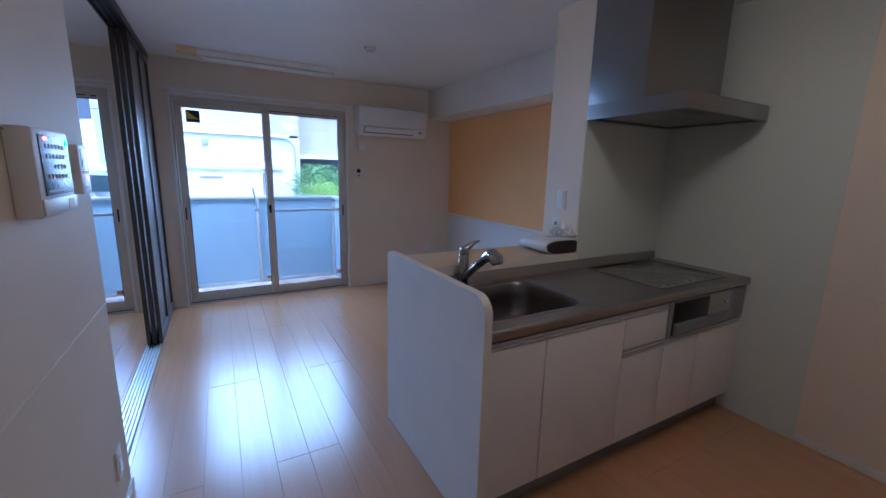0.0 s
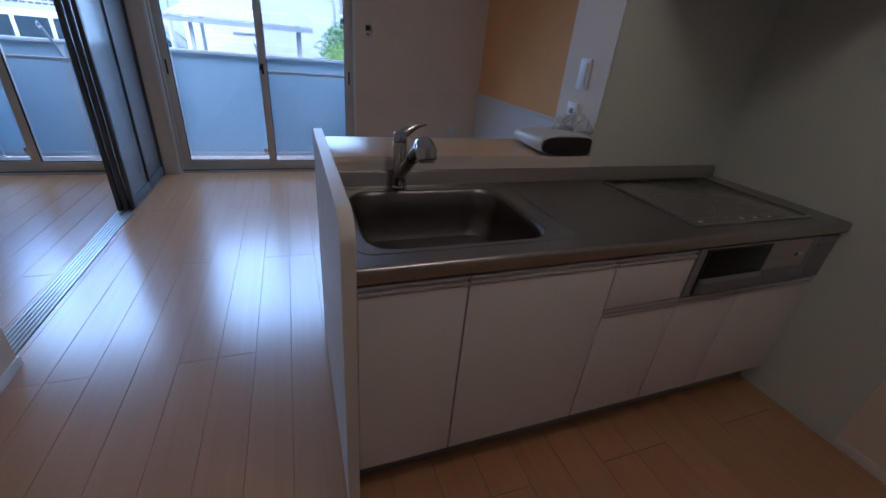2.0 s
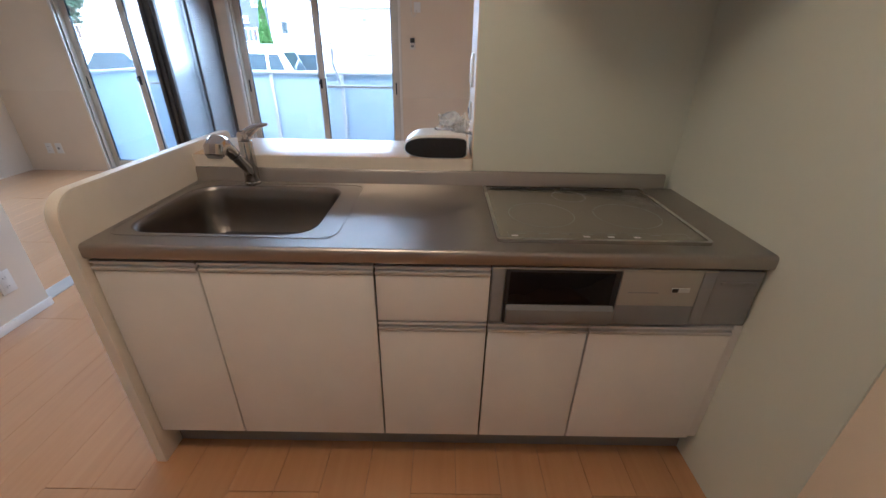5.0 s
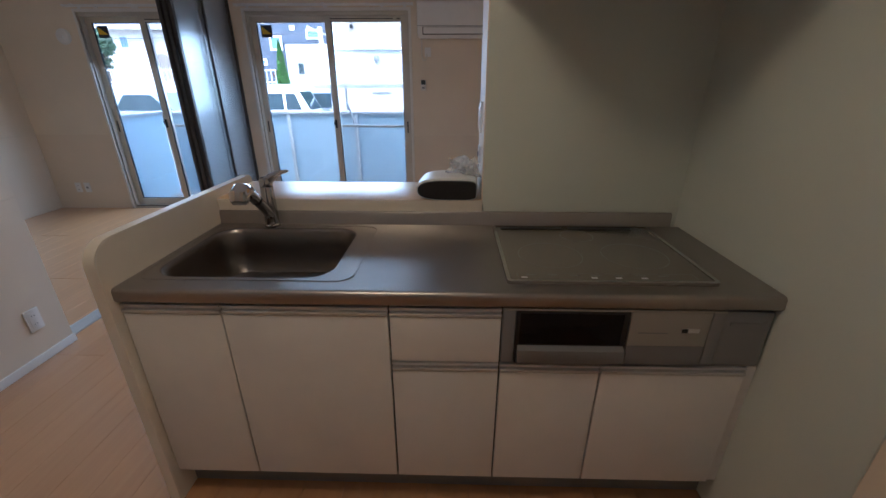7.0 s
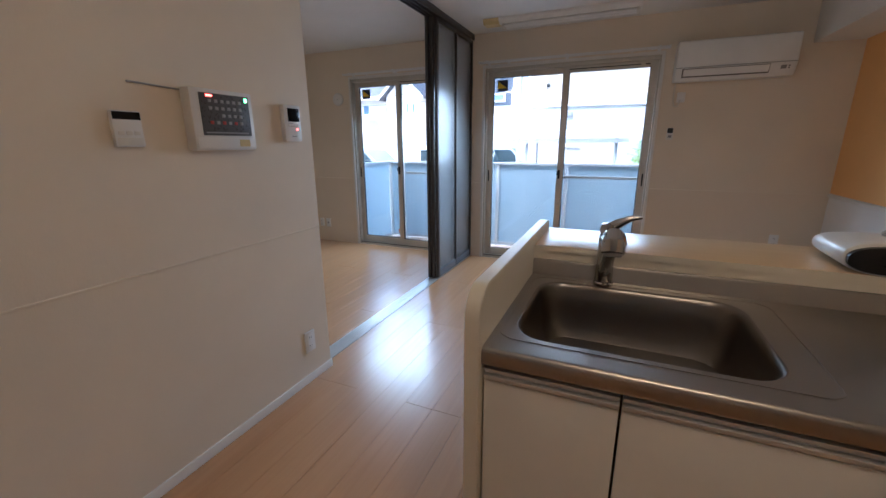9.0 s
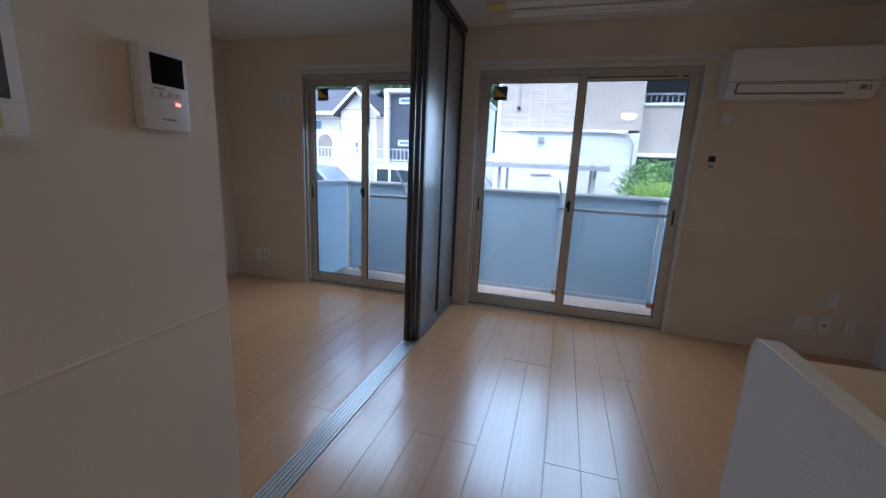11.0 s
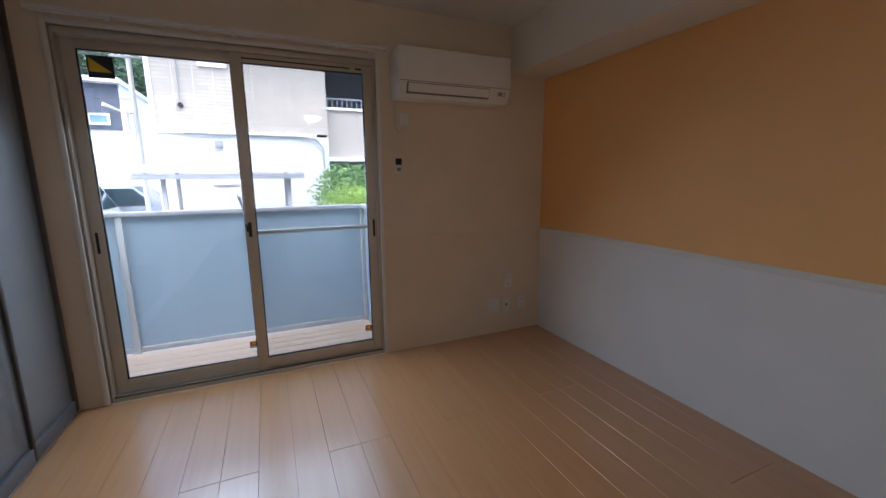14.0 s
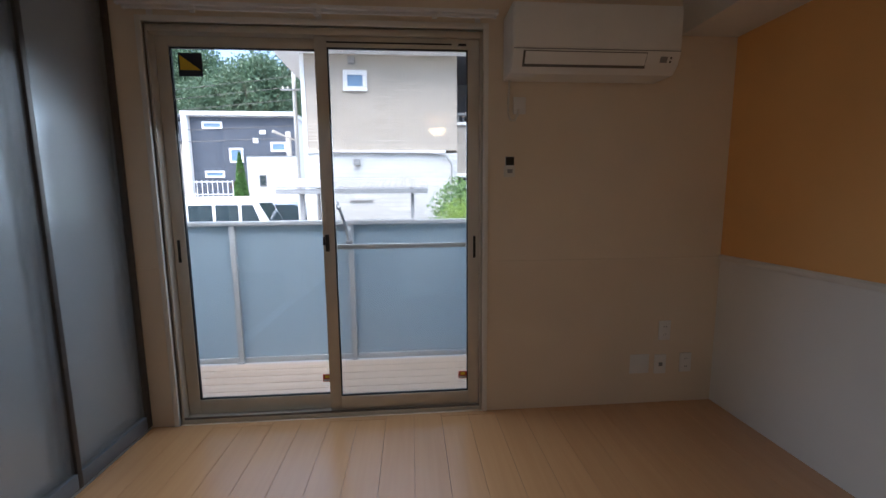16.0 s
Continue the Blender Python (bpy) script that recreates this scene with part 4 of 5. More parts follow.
def wall_plate(name, at, axis, sign, w, h, label, kindof="socket", cat="socket", d=0.008):
    """A rounded plate on a wall. axis: the wall's normal; sign: the way it faces."""
    x, y, z = at
    p = thing(name, at, label, cat, "wall plates")

    def slab(u0, u1, v0, v1, d0, d1, r=0.0):
        if axis == "x":
            a, b = sorted((x + sign * d0, x + sign * d1))
            return box(a, b, y + u0, y + u1, z + v0, z + v1, r)
        a, b = sorted((y + sign * d0, y + sign * d1))
        return box(x + u0, x + u1, a, b, z + v0, z + v1, r)
    part("plate", slab(-w / 2, w / 2, -h / 2, h / 2, 0.0, d, 0.003), WHITEPL, p)
    if kindof == "switch":
        part("rocker", slab(-w * 0.3, w * 0.3, -h * 0.37, h * 0.37, d, d + 0.004, 0.002), WHITEPL, p)
    elif kindof == "socket":
        ins = part("insert", slab(-w * 0.3, w * 0.3, -h * 0.36, h * 0.36, d, d + 0.0015, 0.001), WHITEPL, p)
        for v in (-0.2, 0.2):
            for uu in (-0.006, 0.006):
                part("slot", slab(uu - 0.0012, uu + 0.0012, v * h - 0.004, v * h + 0.004, d + 0.0015, d + 0.002), BLACK, ins)
    elif kindof == "aerial":
        part("jack", slab(-0.011, 0.011, -0.011, 0.011, d, d + 0.005, 0.002), GREYPL, p)
    return p


wall_plate("switch_plate", (SX, 2.674, 1.257), "x", -1, 0.07, 0.12, "white rocker switch plate on the stub wall", "switch", "switch")
wall_plate("socket_plate", (SX, 2.70, 1.105), "x", -1, 0.07, 0.07, "white socket plate above the bar top", "aerial")
wall_plate("socket_plate", (XK, 2.685, 0.24), "x", 1, 0.075, 0.12, "white double socket low on the passage wall")
wall_plate("socket_plate", (3.29, YN, 0.438), "y", -1, 0.07, 0.115, "white double socket on the window wall")
wall_plate("blank_plate", (3.15, YN, 0.24), "y", -1, 0.115, 0.115, "pale blank cover plate on the window wall", "blank", "cover plate", 0.005)
wall_plate("aerial_plate", (3.275, YN, 0.235), "y", -1, 0.07, 0.115, "white aerial socket plate on the window wall", "aerial")
wall_plate("socket_plate", (3.43, YN, 0.24), "y", -1, 0.07, 0.115, "white double socket beside the corner")
wall_plate("socket_plate", (-1.74, YN, 0.25), "y", -1, 0.07, 0.115, "white double socket in the bedroom")
wall_plate("aerial_plate", (-1.63, YN, 0.25), "y", -1, 0.07, 0.115, "white aerial plate in the bedroom", "aerial")

# control panels on the passage wall
sec = thing("security_panel", (XK, 2.285, 1.361), "white alarm panel with dark glossy keypad", "control panel")
part("housing", box(XK, XK + 0.052, 2.15, 2.42, 1.361, 1.584, 0.008), WHITEPL, sec)
scn = part("keypad", box(XK + 0.052, XK + 0.0545, 2.185, 2.40, 1.416, 1.568, 0.001), LCD, sec, "dark glossy keypad panel")
for r in range(4):
    for k in range(6):
        if (r, k) in ((2, 0), (2, 1)):
            continue
        y, z = 2.225 + 0.026 * k, 1.541 - 0.026 * r
        part("key", box(XK + 0.0545, XK + 0.0560, y - 0.007, y + 0.007, z - 0.006, z + 0.006, 0.002), RED if (r == 3 and k in (0, 2, 4)) else GREYTEXT, scn)
part("indicator", box(XK + 0.0545, XK + 0.0555, 2.212, 2.238, 1.556, 1.563), REDLED, scn, "lit red indicator")
part("indicator", box(XK + 0.0545, XK + 0.0555, 2.380, 2.392, 1.546, 1.561), GREENLED, scn, "lit green indicator")
part("text_line", box(XK + 0.0545, XK + 0.0552, 2.195, 2.385, 1.424, 1.429), GREYTEXT, scn)
part("flap", box(XK + 0.052, XK + 0.056, 2.155, 2.415, 1.368, 1.408, 0.002), WHITEPL, sec)
part("flap_label", box(XK + 0.056, XK + 0.0566, 2.335, 2.385, 1.374, 1.401), YELLOWED, sec)
part("cable", tube([(XK + 0.004, 2.16, 1.574), (XK + 0.004, 2.10, 1.576), (XK + 0.004, 2.02, 1.580), (XK + 0.004, 1.98, 1.581)], 0.003, 8), GREYTEXT, sec)

inter = thing("intercom", (XK, 2.693, 1.380), "white intercom monitor with dark screen", "intercom")
part("housing", box(XK, XK + 0.028, 2.640, 2.746, 1.380, 1.546, 0.006), WHITEPL, inter)
part("screen", box(XK + 0.028, XK + 0.0295, 2.662, 2.735, 1.471, 1.531, 0.002), BLACKGL, inter, "dark screen")
for k in range(4):
    part("button", box(XK + 0.028, XK + 0.0305, 2.660 + 0.018 * k, 2.672 + 0.018 * k, 1.448, 1.459, 0.002), OFFWHITE, inter)
part("lamp", box(XK + 0.028, XK + 0.0295, 2.712, 2.722, 1.434, 1.439), REDLED, inter, "lit red lamp")
part("speaker_line", box(XK + 0.028, XK + 0.0288, 2.68, 2.71, 1.401, 1.405), GREYTEXT, inter)
part("text_line", box(XK + 0.028, XK + 0.0288, 2.665, 2.69, 1.462, 1.465), GREYTEXT, inter)

wh = thing("heater_remote", (XK, 1.94, 1.379), "white water heater remote with dark display", "remote control")
part("housing", box(XK, XK + 0.018, 1.897, 1.985, 1.379, 1.492, 0.005), WHITEPL, wh)
part("display", box(XK + 0.018, XK + 0.0195, 1.900, 1.982, 1.464, 1.488, 0.001), BLACKGL, wh, "dark display")
for k in range(3):
    part("button", box(XK + 0.018, XK + 0.020, 1.908 + 0.024 * k, 1.926 + 0.024 * k, 1.416, 1.428, 0.002), OFFWHITE, wh)
part("flap", box(XK + 0.018, XK + 0.0195, 1.903, 1.98, 1.384, 1.408, 0.001), OFFWHITE, wh)

sec.location += Vector((0, 0.022, -0.09))
inter.location += Vector((0, 0.0, -0.075))
wh.location += Vector((0, 0.033, -0.093))

# ---- living room ----
acx0, acx1, acy, acz0, acz1 = 2.328, 3.150, YN - 0.205, 1.797, 2.103
ac = thing("air_conditioner", (2.79, YN, acz0), "white wall-mounted air conditioner beside the window", "air conditioner")
prof = [(YN - 0.001, acz0 + 0.004), (YN - 0.15, acz0), (acy + 0.02, acz0 + 0.035), (acy, acz0 + 0.085), (acy, acz1 - 0.018), (acy + 0.006, acz1 - 0.006), (acy + 0.018, acz1), (YN - 0.001, acz1)]
bm = prism(prof, "x", acx0, acx1)
bmesh.ops.bevel(bm, geom=[e for e in bm.edges if abs(e.verts[0].co.x - e.verts[1].co.x) < 1e-6], offset=0.008, segments=3, profile=0.5, affect="EDGES", clamp_overlap=True)
part("body", bm, WHITEPL, ac)
part("front_panel", box(acx0 + 0.006, acx1 - 0.006, acy - 0.007, acy + 0.002, acz0 + 0.100, acz1 - 0.010, 0.004), WHITEPL, ac)


def ac_strip(x0, x1, u0, u1, lift, mat, name, parent, label=""):
    """A thin strip on the slanted lower face of the unit; u runs from its lower to its upper edge."""
    a, b = Vector((0, acy + 0.02, acz0 + 0.035)), Vector((0, acy, acz0 + 0.085))
    n = Vector((0, -(b.z - a.z), b.y - a.y)).normalized()
    lo, hi = a + (b - a) * u0, a + (b - a) * u1
    return part(name, prism([(lo.y, lo.z), (hi.y, hi.z), (hi.y + n.y * lift, hi.z + n.z * lift), (lo.y + n.y * lift, lo.z + n.z * lift)], "x", x0, x1), mat, parent, label)


ac_strip(acx0 + 0.05, acx1 - 0.17, -0.25, 1.05, 0.002, SASH_DK, "outlet_gap", ac, "dark outlet gap")
ac_strip(acx0 + 0.06, acx1 - 0.175, -0.02, 0.98, 0.007, WHITEPL, "louvre", ac)
ac_strip(acx1 - 0.10, acx1 - 0.065, 0.25, 0.75, 0.003, GREYPL, "display", ac, "small grey display")
for k in range(2):
    ac_strip(acx1 - 0.052, acx1 - 0.044, 0.25 + 0.3 * k, 0.42 + 0.3 * k, 0.003, BLACK, "lamp", ac)
part("seam", box(acx0 + 0.004, acx1 - 0.004, acy - 0.0015, acy + 0.001, acz0 + 0.0945, acz0 + 0.0985), GREYPL, ac)
cab = [(acx0 + 0.03, YN - 0.02, acz0 + 0.01), (acx0 + 0.028, YN - 0.014, acz0 - 0.092), (acx0 + 0.028, YN - 0.012, acz0 - 0.152), (acx0 + 0.040, YN - 0.012, acz0 - 0.190), (acx0 + 0.062, YN - 0.014, acz0 - 0.194), (acx0 + 0.078, YN - 0.016, acz0 - 0.162), (acx0 + 0.080, YN - 0.02, acz0 - 0.137)]
part("power_cable", tube(cab, 0.0055, 10), OFFWHITE, ac, "white looped power cable")
wall_plate("aircon_socket", (acx0 + 0.088, YN, acz0 - 0.117), "y", -1, 0.065, 0.085, "white air conditioner socket on the window wall", "blank", "socket", 0.012)

rem = thing("remote_holder", (2.3660, YN, 1.3790), "air conditioner remote in a white wall holder", "remote control")
part("holder", box(2.3380, 2.3940, YN - 0.022, YN, 1.3660, 1.4190, 0.004), OFFWHITE, rem)
rc = part("remote", box(2.3420, 2.3900, YN - 0.018, YN - 0.004, 1.3840, 1.4720, 0.004), WHITEPL, rem)
part("display", box(2.3435, 2.3885, YN - 0.020, YN - 0.0178, 1.4260, 1.4700, 0.001), BLACK, rc, "black display")
part("key", box(2.3520, 2.3800, YN - 0.0235, YN - 0.0215, 1.3860, 1.4060, 0.001), GREYPL, rem)

rem.location += Vector((0, 0, -0.052))

# fluorescent ceiling fitting
fl = thing("ceiling_light", (1.39, 5.16, 2.38), "unlit white twin-tube fluorescent ceiling light", "ceiling light")
prof = [(5.09, H - 0.0005), (5.09, H - 0.02), (5.115, H - 0.045), (5.215, H - 0.045), (5.24, H - 0.02), (5.24, H - 0.0005)]
part("tray", prism(prof, "x", 0.845, 2.02), WHITEPL, fl)
part("end_cover", prism(prof, "x", 0.70, 0.844), YELLOWED, fl, "yellowed end cover")
for y in (5.135, 5.195):
    part("tube", rod((0.895, y, H - 0.062), (1.985, y, H - 0.062), 0.0145, n=16), WHITEPL, fl)
    for x in (0.88, 1.99):
        part("lamp_holder", box(x - 0.012, x + 0.012, y - 0.016, y + 0.016, H - 0.082, H - 0.0455, 0.003), OFFWHITE, fl)
part("reflector", box(0.865, 2.005, 5.160, 5.170, H - 0.066, H - 0.0455, 0.002), ALU, fl)

fl.location += Vector((0.0, -0.085, 0))

smoke = thing("smoke_detector", (2.08, 4.18, 2.4), "small cream ceiling smoke detector", "detector")
part("base", lathe([(0.045, 0), (0.048, 0.008), (0.048, 0.018), (0.0005, 0.018)], (2.08, 4.18, H - 0.0185)), OFFWHITE, smoke)
part("sensor", lathe([(0.0005, 0), (0.022, 0.002), (0.03, 0.012), (0.032, 0.022), (0.0005, 0.022)], (2.08, 4.18, H - 0.041)), OFFWHITE, smoke)

vent = thing("wall_vent", (-1.33, YN, 1.83), "round white wall vent in the bedroom", "vent")
t = lathe([(0.075, 0), (0.075, 0.012), (0.062, 0.022), (0.0005, 0.024)], (0, 0, 0))
bmesh.ops.transform(t, matrix=Matrix.Translation((-1.33, YN, 1.83)) @ Matrix.Rotation(radians(90), 4, "X"), verts=t.verts)
part("cover", t, WHITEPL, vent)
part("knob", rod((-1.33, YN - 0.024, 1.83), (-1.33, YN - 0.034, 1.83), 0.014, 0.012, 16), WHITEPL, vent)

# ---- balcony ----
BX0, BX1, BY = -1.32, 2.37, 6.63
bal = thing("balcony", (0.5, 6.2, -0.2), "balcony with blue-grey frosted parapet and pale rails", "balcony", kind="structure")
part("slab", box(BX0 - 0.1, BX1 + 0.1, YN + T, BY + 0.08, -0.22, -0.075), CONCRETE, bal)
part("exterior_sill", box(XW - T, XE + T, YN + T + 0.001, YN + T + 0.02, -0.5, -0.08), WHITEWALL, bal)
nb = 8
bw = (BY - 0.03 - (YN + T + 0.02)) / nb
for k in range(nb):
    y = YN + T + 0.02 + bw * k
    part("deck_board", box(BX0, BX1, y + 0.002, y + bw - 0.002, -0.074, -0.05, 0.002), DECK, bal)
cap = box(BX0 - 0.035, BX1 + 0.035, BY - 0.03, BY + 0.05, 1.086, 1.122, 0.006)
box(BX0 - 0.035, BX0 + 0.045, YN + T, BY - 0.031, 1.086, 1.122, 0.006, cap)
box(BX1 - 0.045, BX1 + 0.035, YN + T, BY - 0.031, 1.086, 1.122, 0.006, cap)
part("cap_rail", cap, BALCALU, bal, "pale aluminium cap rail")
posts = [BX0 + 0.02, -0.49, 0.43, 1.352, BX1 - 0.022]
for x in posts:
    part("post", box(x - 0.022, x + 0.022, BY - 0.022, BY + 0.03, -0.05, 1.086, 0.003), BALCALU, bal)
    part("post_foot", box(x - 0.03, x + 0.03, BY - 0.03, BY + 0.035, -0.05, -0.035, 0.003), BALCALU, bal)
for a, b in zip(posts, posts[1:]):
    part("bottom_rail", box(a + 0.022, b - 0.022, BY - 0.012, BY + 0.022, -0.045, 0.0, 0.003), BALCALU, bal)
    part("parapet_panel", box(a + 0.022, b - 0.022, BY + 0.001, BY + 0.007, 0.0, 1.086), BALCSHEET, bal, "blue-grey frosted panel", 0)
for x in (BX0, BX1):
    part("side_panel", box(x - 0.003, x + 0.003, YN + T + 0.002, BY - 0.03, -0.05, 1.086), BALCSHEET, bal, "blue-grey frosted panel", 0)
    part("side_rail", box(x - 0.012, x + 0.012, YN + T + 0.002, BY - 0.03, -0.05, -0.01, 0.003), BALCALU, bal)


def laundry_arm(x):
    a = thing("laundry_arm", (x, BY - 0.03, 0.9), "folding white metal laundry pole arm on the parapet", "laundry arm", "laundry arms")
    part("bracket", box(x - 0.02, x + 0.02, BY - 0.045, BY - 0.0225, 0.92, 1.06, 0.004), BALCALU, a)
    part("arm", tube([(x, BY - 0.055, 0.95), (x - 0.02, BY - 0.12, 1.10), (x - 0.045, BY - 0.20, 1.235)], 0.012, 10), BALCALU, a)
    n = 20
    t = tube([(x - 0.05 + 0.0 * k, BY - 0.22 + 0.028 * math.cos(2 * math.pi * k / n), 1.245 + 0.028 * math.sin(2 * math.pi * k / n)) for k in range(n)], 0.006, 8)
    part("hook_ring", t, BALCALU, a)
    part("pivot", rod((x - 0.025, BY - 0.055, 0.95), (x + 0.025, BY - 0.055, 0.95), 0.016, n=12), GREYPL, a)
    return a


arms = (laundry_arm(1.345), laundry_arm(-0.49))
for q in (bal, *arms):
    q.location.z -= 0.085

# ---- outdoors ----
G0, G1 = -0.5, 1.31
t = bmesh.new()
prof = [(-400, G0), (20.6, G0), (20.6, G1), (33, G1), (46, 4.3), (70, 6.5), (500, 8.0)]
xs = (-600, -60, -20, 0, 20, 60, 600)
grid = [[t.verts.new((x, y, z)) for x in xs] for y, z in prof]
for a, b in zip(grid, grid[1:]):
    for k in range(len(xs) - 1):
        t.faces.new((a[k], a[k + 1], b[k + 1], b[k]))
ob = new("ground", link_mesh("ground", t, ASPHALT, smooth=0))
tagged(ob, "grey asphalt car park with a terrace behind", "ground", kind="structure")
solid("terrace_grass", box(-60, 20, 33.2, 33.6, G1 - 0.5, G1 + 0.02), SOIL, "grassy edge under the wood", "ground", kind="structure")
solid("retaining_wall", box(-40, 8, 20.35, 20.58, G0 - 0.1, G1 + 0.05, 0.02), CONCRETE, "pale concrete retaining wall behind the car park", "wall", kind="structure")


def far_window(parent, x0, x1, z0, z1, y, frame_mat=WHITEWALL, w=0.07):
    f = part("window", frame4(x0, x1, z0, z1, w, y - 0.05, y + 0.01, r=0.0), frame_mat, parent)
    part("pane", box(x0 + w, x1 - w, y - 0.02, y - 0.005, z0 + w, z1 - w), FARGLASS, f, "", 0)
    return f


# brown and white two-storey apartment house
b = thing("apartment_house", (3, 14, G0), "two-storey apartment house, brown over white cladding", "house")
AX0, AX1, AY = -0.06, 3.14, 12.1
part("lower_wall", box(AX0, AX1, AY, 20, G0, 2.44), SIDE_WHITE, b)
part("upper_wall", box(AX0, AX1, AY, 20, 2.50, 4.45), SIDE_BROWN, b)
part("band", box(AX0 - 0.02, AX1 - 0.25, AY - 0.035, 20, 2.44, 2.50, 0.005), WHITEWALL, b, "white belt course")
part("corner_trim", box(AX0 - 0.03, AX0 + 0.05, AY - 0.02, AY + 0.08, G0, 4.45), WHITEWALL, b)
for k in range(8):
    x = 0.32 + 0.345 * k
    part("joint", box(x - 0.004, x + 0.004, AY - 0.004, AY + 0.01, 2.50, 4.45), SIDE_JOINT, b)
part("joint", box(AX0, AX1, AY - 0.004, AY + 0.01, 2.70, 2.708), SIDE_JOINT, b)
roof = prism([(AX0 - 0.5, 4.449), (AX1 + 4.0, 4.449), (AX1 + 4.0, 4.62), (AX1 + 0.2, 5.7), (AX0 - 0.5, 4.62)], "y", AY - 0.45, 20.4)
part("roof", roof, ROOFT, b)
part("fascia", box(AX0 - 0.52, AX1 + 4.0, AY - 0.48, AY - 0.455, 4.43, 4.64), WHITEWALL, b)
part("soffit", box(AX0 - 0.5, AX1 + 4.0, AY - 0.45, AY + 0.0, 4.435, 4.448), WHITEWALL, b)
part("side_soffit", box(AX0 - 0.5, AX0 - 0.031, AY + 0.001, 20.4, 4.435, 4.448), WHITEWALL, b)
part("side_fascia", box(AX0 - 0.525, AX0 - 0.501, AY - 0.454, 20.4, 4.43, 4.64), WHITEWALL, b)
far_window(b, 0.77, 1.26, 3.70, 4.11, AY, w=0.09)
for x, z in ((1.0, 2.25), (0.95, 4.30)):
    v = part("vent_hood", box(x - 0.07, x + 0.07, AY - 0.08, AY, z - 0.07, z + 0.07, 0.015), GREYPL, b)
for x, z in ((1.01, 1.84), (1.07, 1.44)):
    part("slot_vent", box(x - 0.24, x + 0.24, AY - 0.03, AY, z - 0.012, z + 0.012), GREYPL, b)
part("downpipe", tube([(0.42, AY - 0.05, 2.45), (2.55, AY - 0.05, 2.44), (2.88, AY - 0.05, 2.40), (3.02, AY - 0.05, 2.2), (3.04, AY - 0.05, 1.2), (3.04, AY - 0.05, G0)], 0.02, 10), SHEETROOF, b)
part("thin_pipe", rod((0.42, AY - 0.03, 3.03), (0.42, AY - 0.03, 4.4), 0.012, n=8), GREYPL, b)
part("pipe_cap", rod((0.42, AY - 0.07, 2.96), (0.42, AY, 2.96), 0.045, n=12), BLACK, b)
part("balcony_wall", box(AX1, 7.2, AY + 0.2, AY + 0.35, 2.02, 3.06), SIDE_BROWN, b)
part("balcony_cap", box(AX1 - 0.05, 7.2, AY + 0.15, AY + 0.4, 3.06, 3.12, 0.01), WHITEWALL, b)
part("balcony_floor", box(AX1, 7.2, AY + 0.35, AY + 2.2, 2.02, 2.2), CONCRETE, b)
part("balcony_band", box(AX1 - 0.1, 7.2, AY + 0.1, AY + 0.42, 1.94, 2.02, 0.01), WHITEWALL, b)
# navy colour paints the shade inside the balcony recess
part("balcony_back", box(AX1, 7.2, AY + 2.2, 20, G0, 4.45), NAVYWALL, b, "back wall in navy, a colour for the recess's shade")
part("balcony_side", box(7.0, 7.2, AY + 0.36, AY + 2.2, G0, 4.45), SIDE_BROWN, b)
part("hand_rail", box(AX1, 7.2, AY + 0.26, AY + 0.30, 3.30, 3.34), GREYPL, b)
for k in range(24):
    x = AX1 + 0.06 + 0.11 * k
    part("baluster", box(x - 0.012, x + 0.012, AY + 0.27, AY + 0.29, 3.12, 3.30), GREYPL, b)

b.location += Vector((-0.28, 0, -0.27))

# bicycle shelter
s = thing("bicycle_shelter", (1.05, 10, G0), "low bicycle shelter with grey sheet roof", "shelter")
bm = bmesh.new()
n = 48
up, lo = [], []
for k in range(n + 1):
    x = -0.12 + 2.36 * k / n
    z = 0.005 * math.cos(k * math.pi)
    up.append([bm.verts.new((x, 9.75, 1.60 + z)), bm.verts.new((x, 11.3, 1.82 + z))])
    lo.append([bm.verts.new((x, 9.75, 1.592 + z)), bm.verts.new((x, 11.3, 1.812 + z))])
for k in range(n):
    bm.faces.new((up[k][0], up[k + 1][0], up[k + 1][1], up[k][1]))
    bm.faces.new((lo[k][0], lo[k][1], lo[k + 1][1], lo[k + 1][0]))
part("roof_sheet", bm, SHEETROOF, s, "", 0)
part("front_beam", box(-0.12, 2.24, 9.77, 9.83, 1.50, 1.575, 0.005), SHEETROOF, s)
part("rear_beam", box(-0.12, 2.24, 11.2, 11.26, 1.72, 1.788, 0.005), SHEETROOF, s)
for x in (0.24, 2.0):
    for y in (9.95, 11.1):
        part("post", box(x - 0.03, x + 0.03, y - 0.03, y + 0.03, G0, 1.575 if y < 10 else 1.775, 0.004), SHEETROOF, s)

s.location += Vector((-0.13, 0, -0.21))

# navy and white house on the terrace
h = thing("navy_house", (-4.9, 25, 1.85), "navy and white two-storey house with flat roof", "house")
HX0, HX1, HY, HZ = -7.25, -2.6, 22.0, 5.75
part("wall", box(HX0, HX1, HY, 28, 1.85 - 0.05, HZ - 0.12), WHITEWALL, h, "white rendered wall")
part("upper_cladding", box(HX0 + 0.22, HX1 - 0.04, HY - 0.04, HY, 3.94, HZ - 0.16), NAVYWALL, h, "navy cladding")
part("lower_cladding", box(HX0 + 0.22, -4.78, HY - 0.04, HY, 1.85 - 0.05, 3.94), NAVYWALL, h, "navy cladding")
part("side_fin", box(HX0 - 0.05, HX0 + 0.2, HY - 0.25, HY + 0.1, 1.85 - 0.05, HZ), WHITEWALL, h)
part("roof", box(HX0 - 0.06, HX1 + 0.06, HY - 0.28, 28.1, HZ - 0.12, HZ + 0.05, 0.01), WHITEWALL, h)
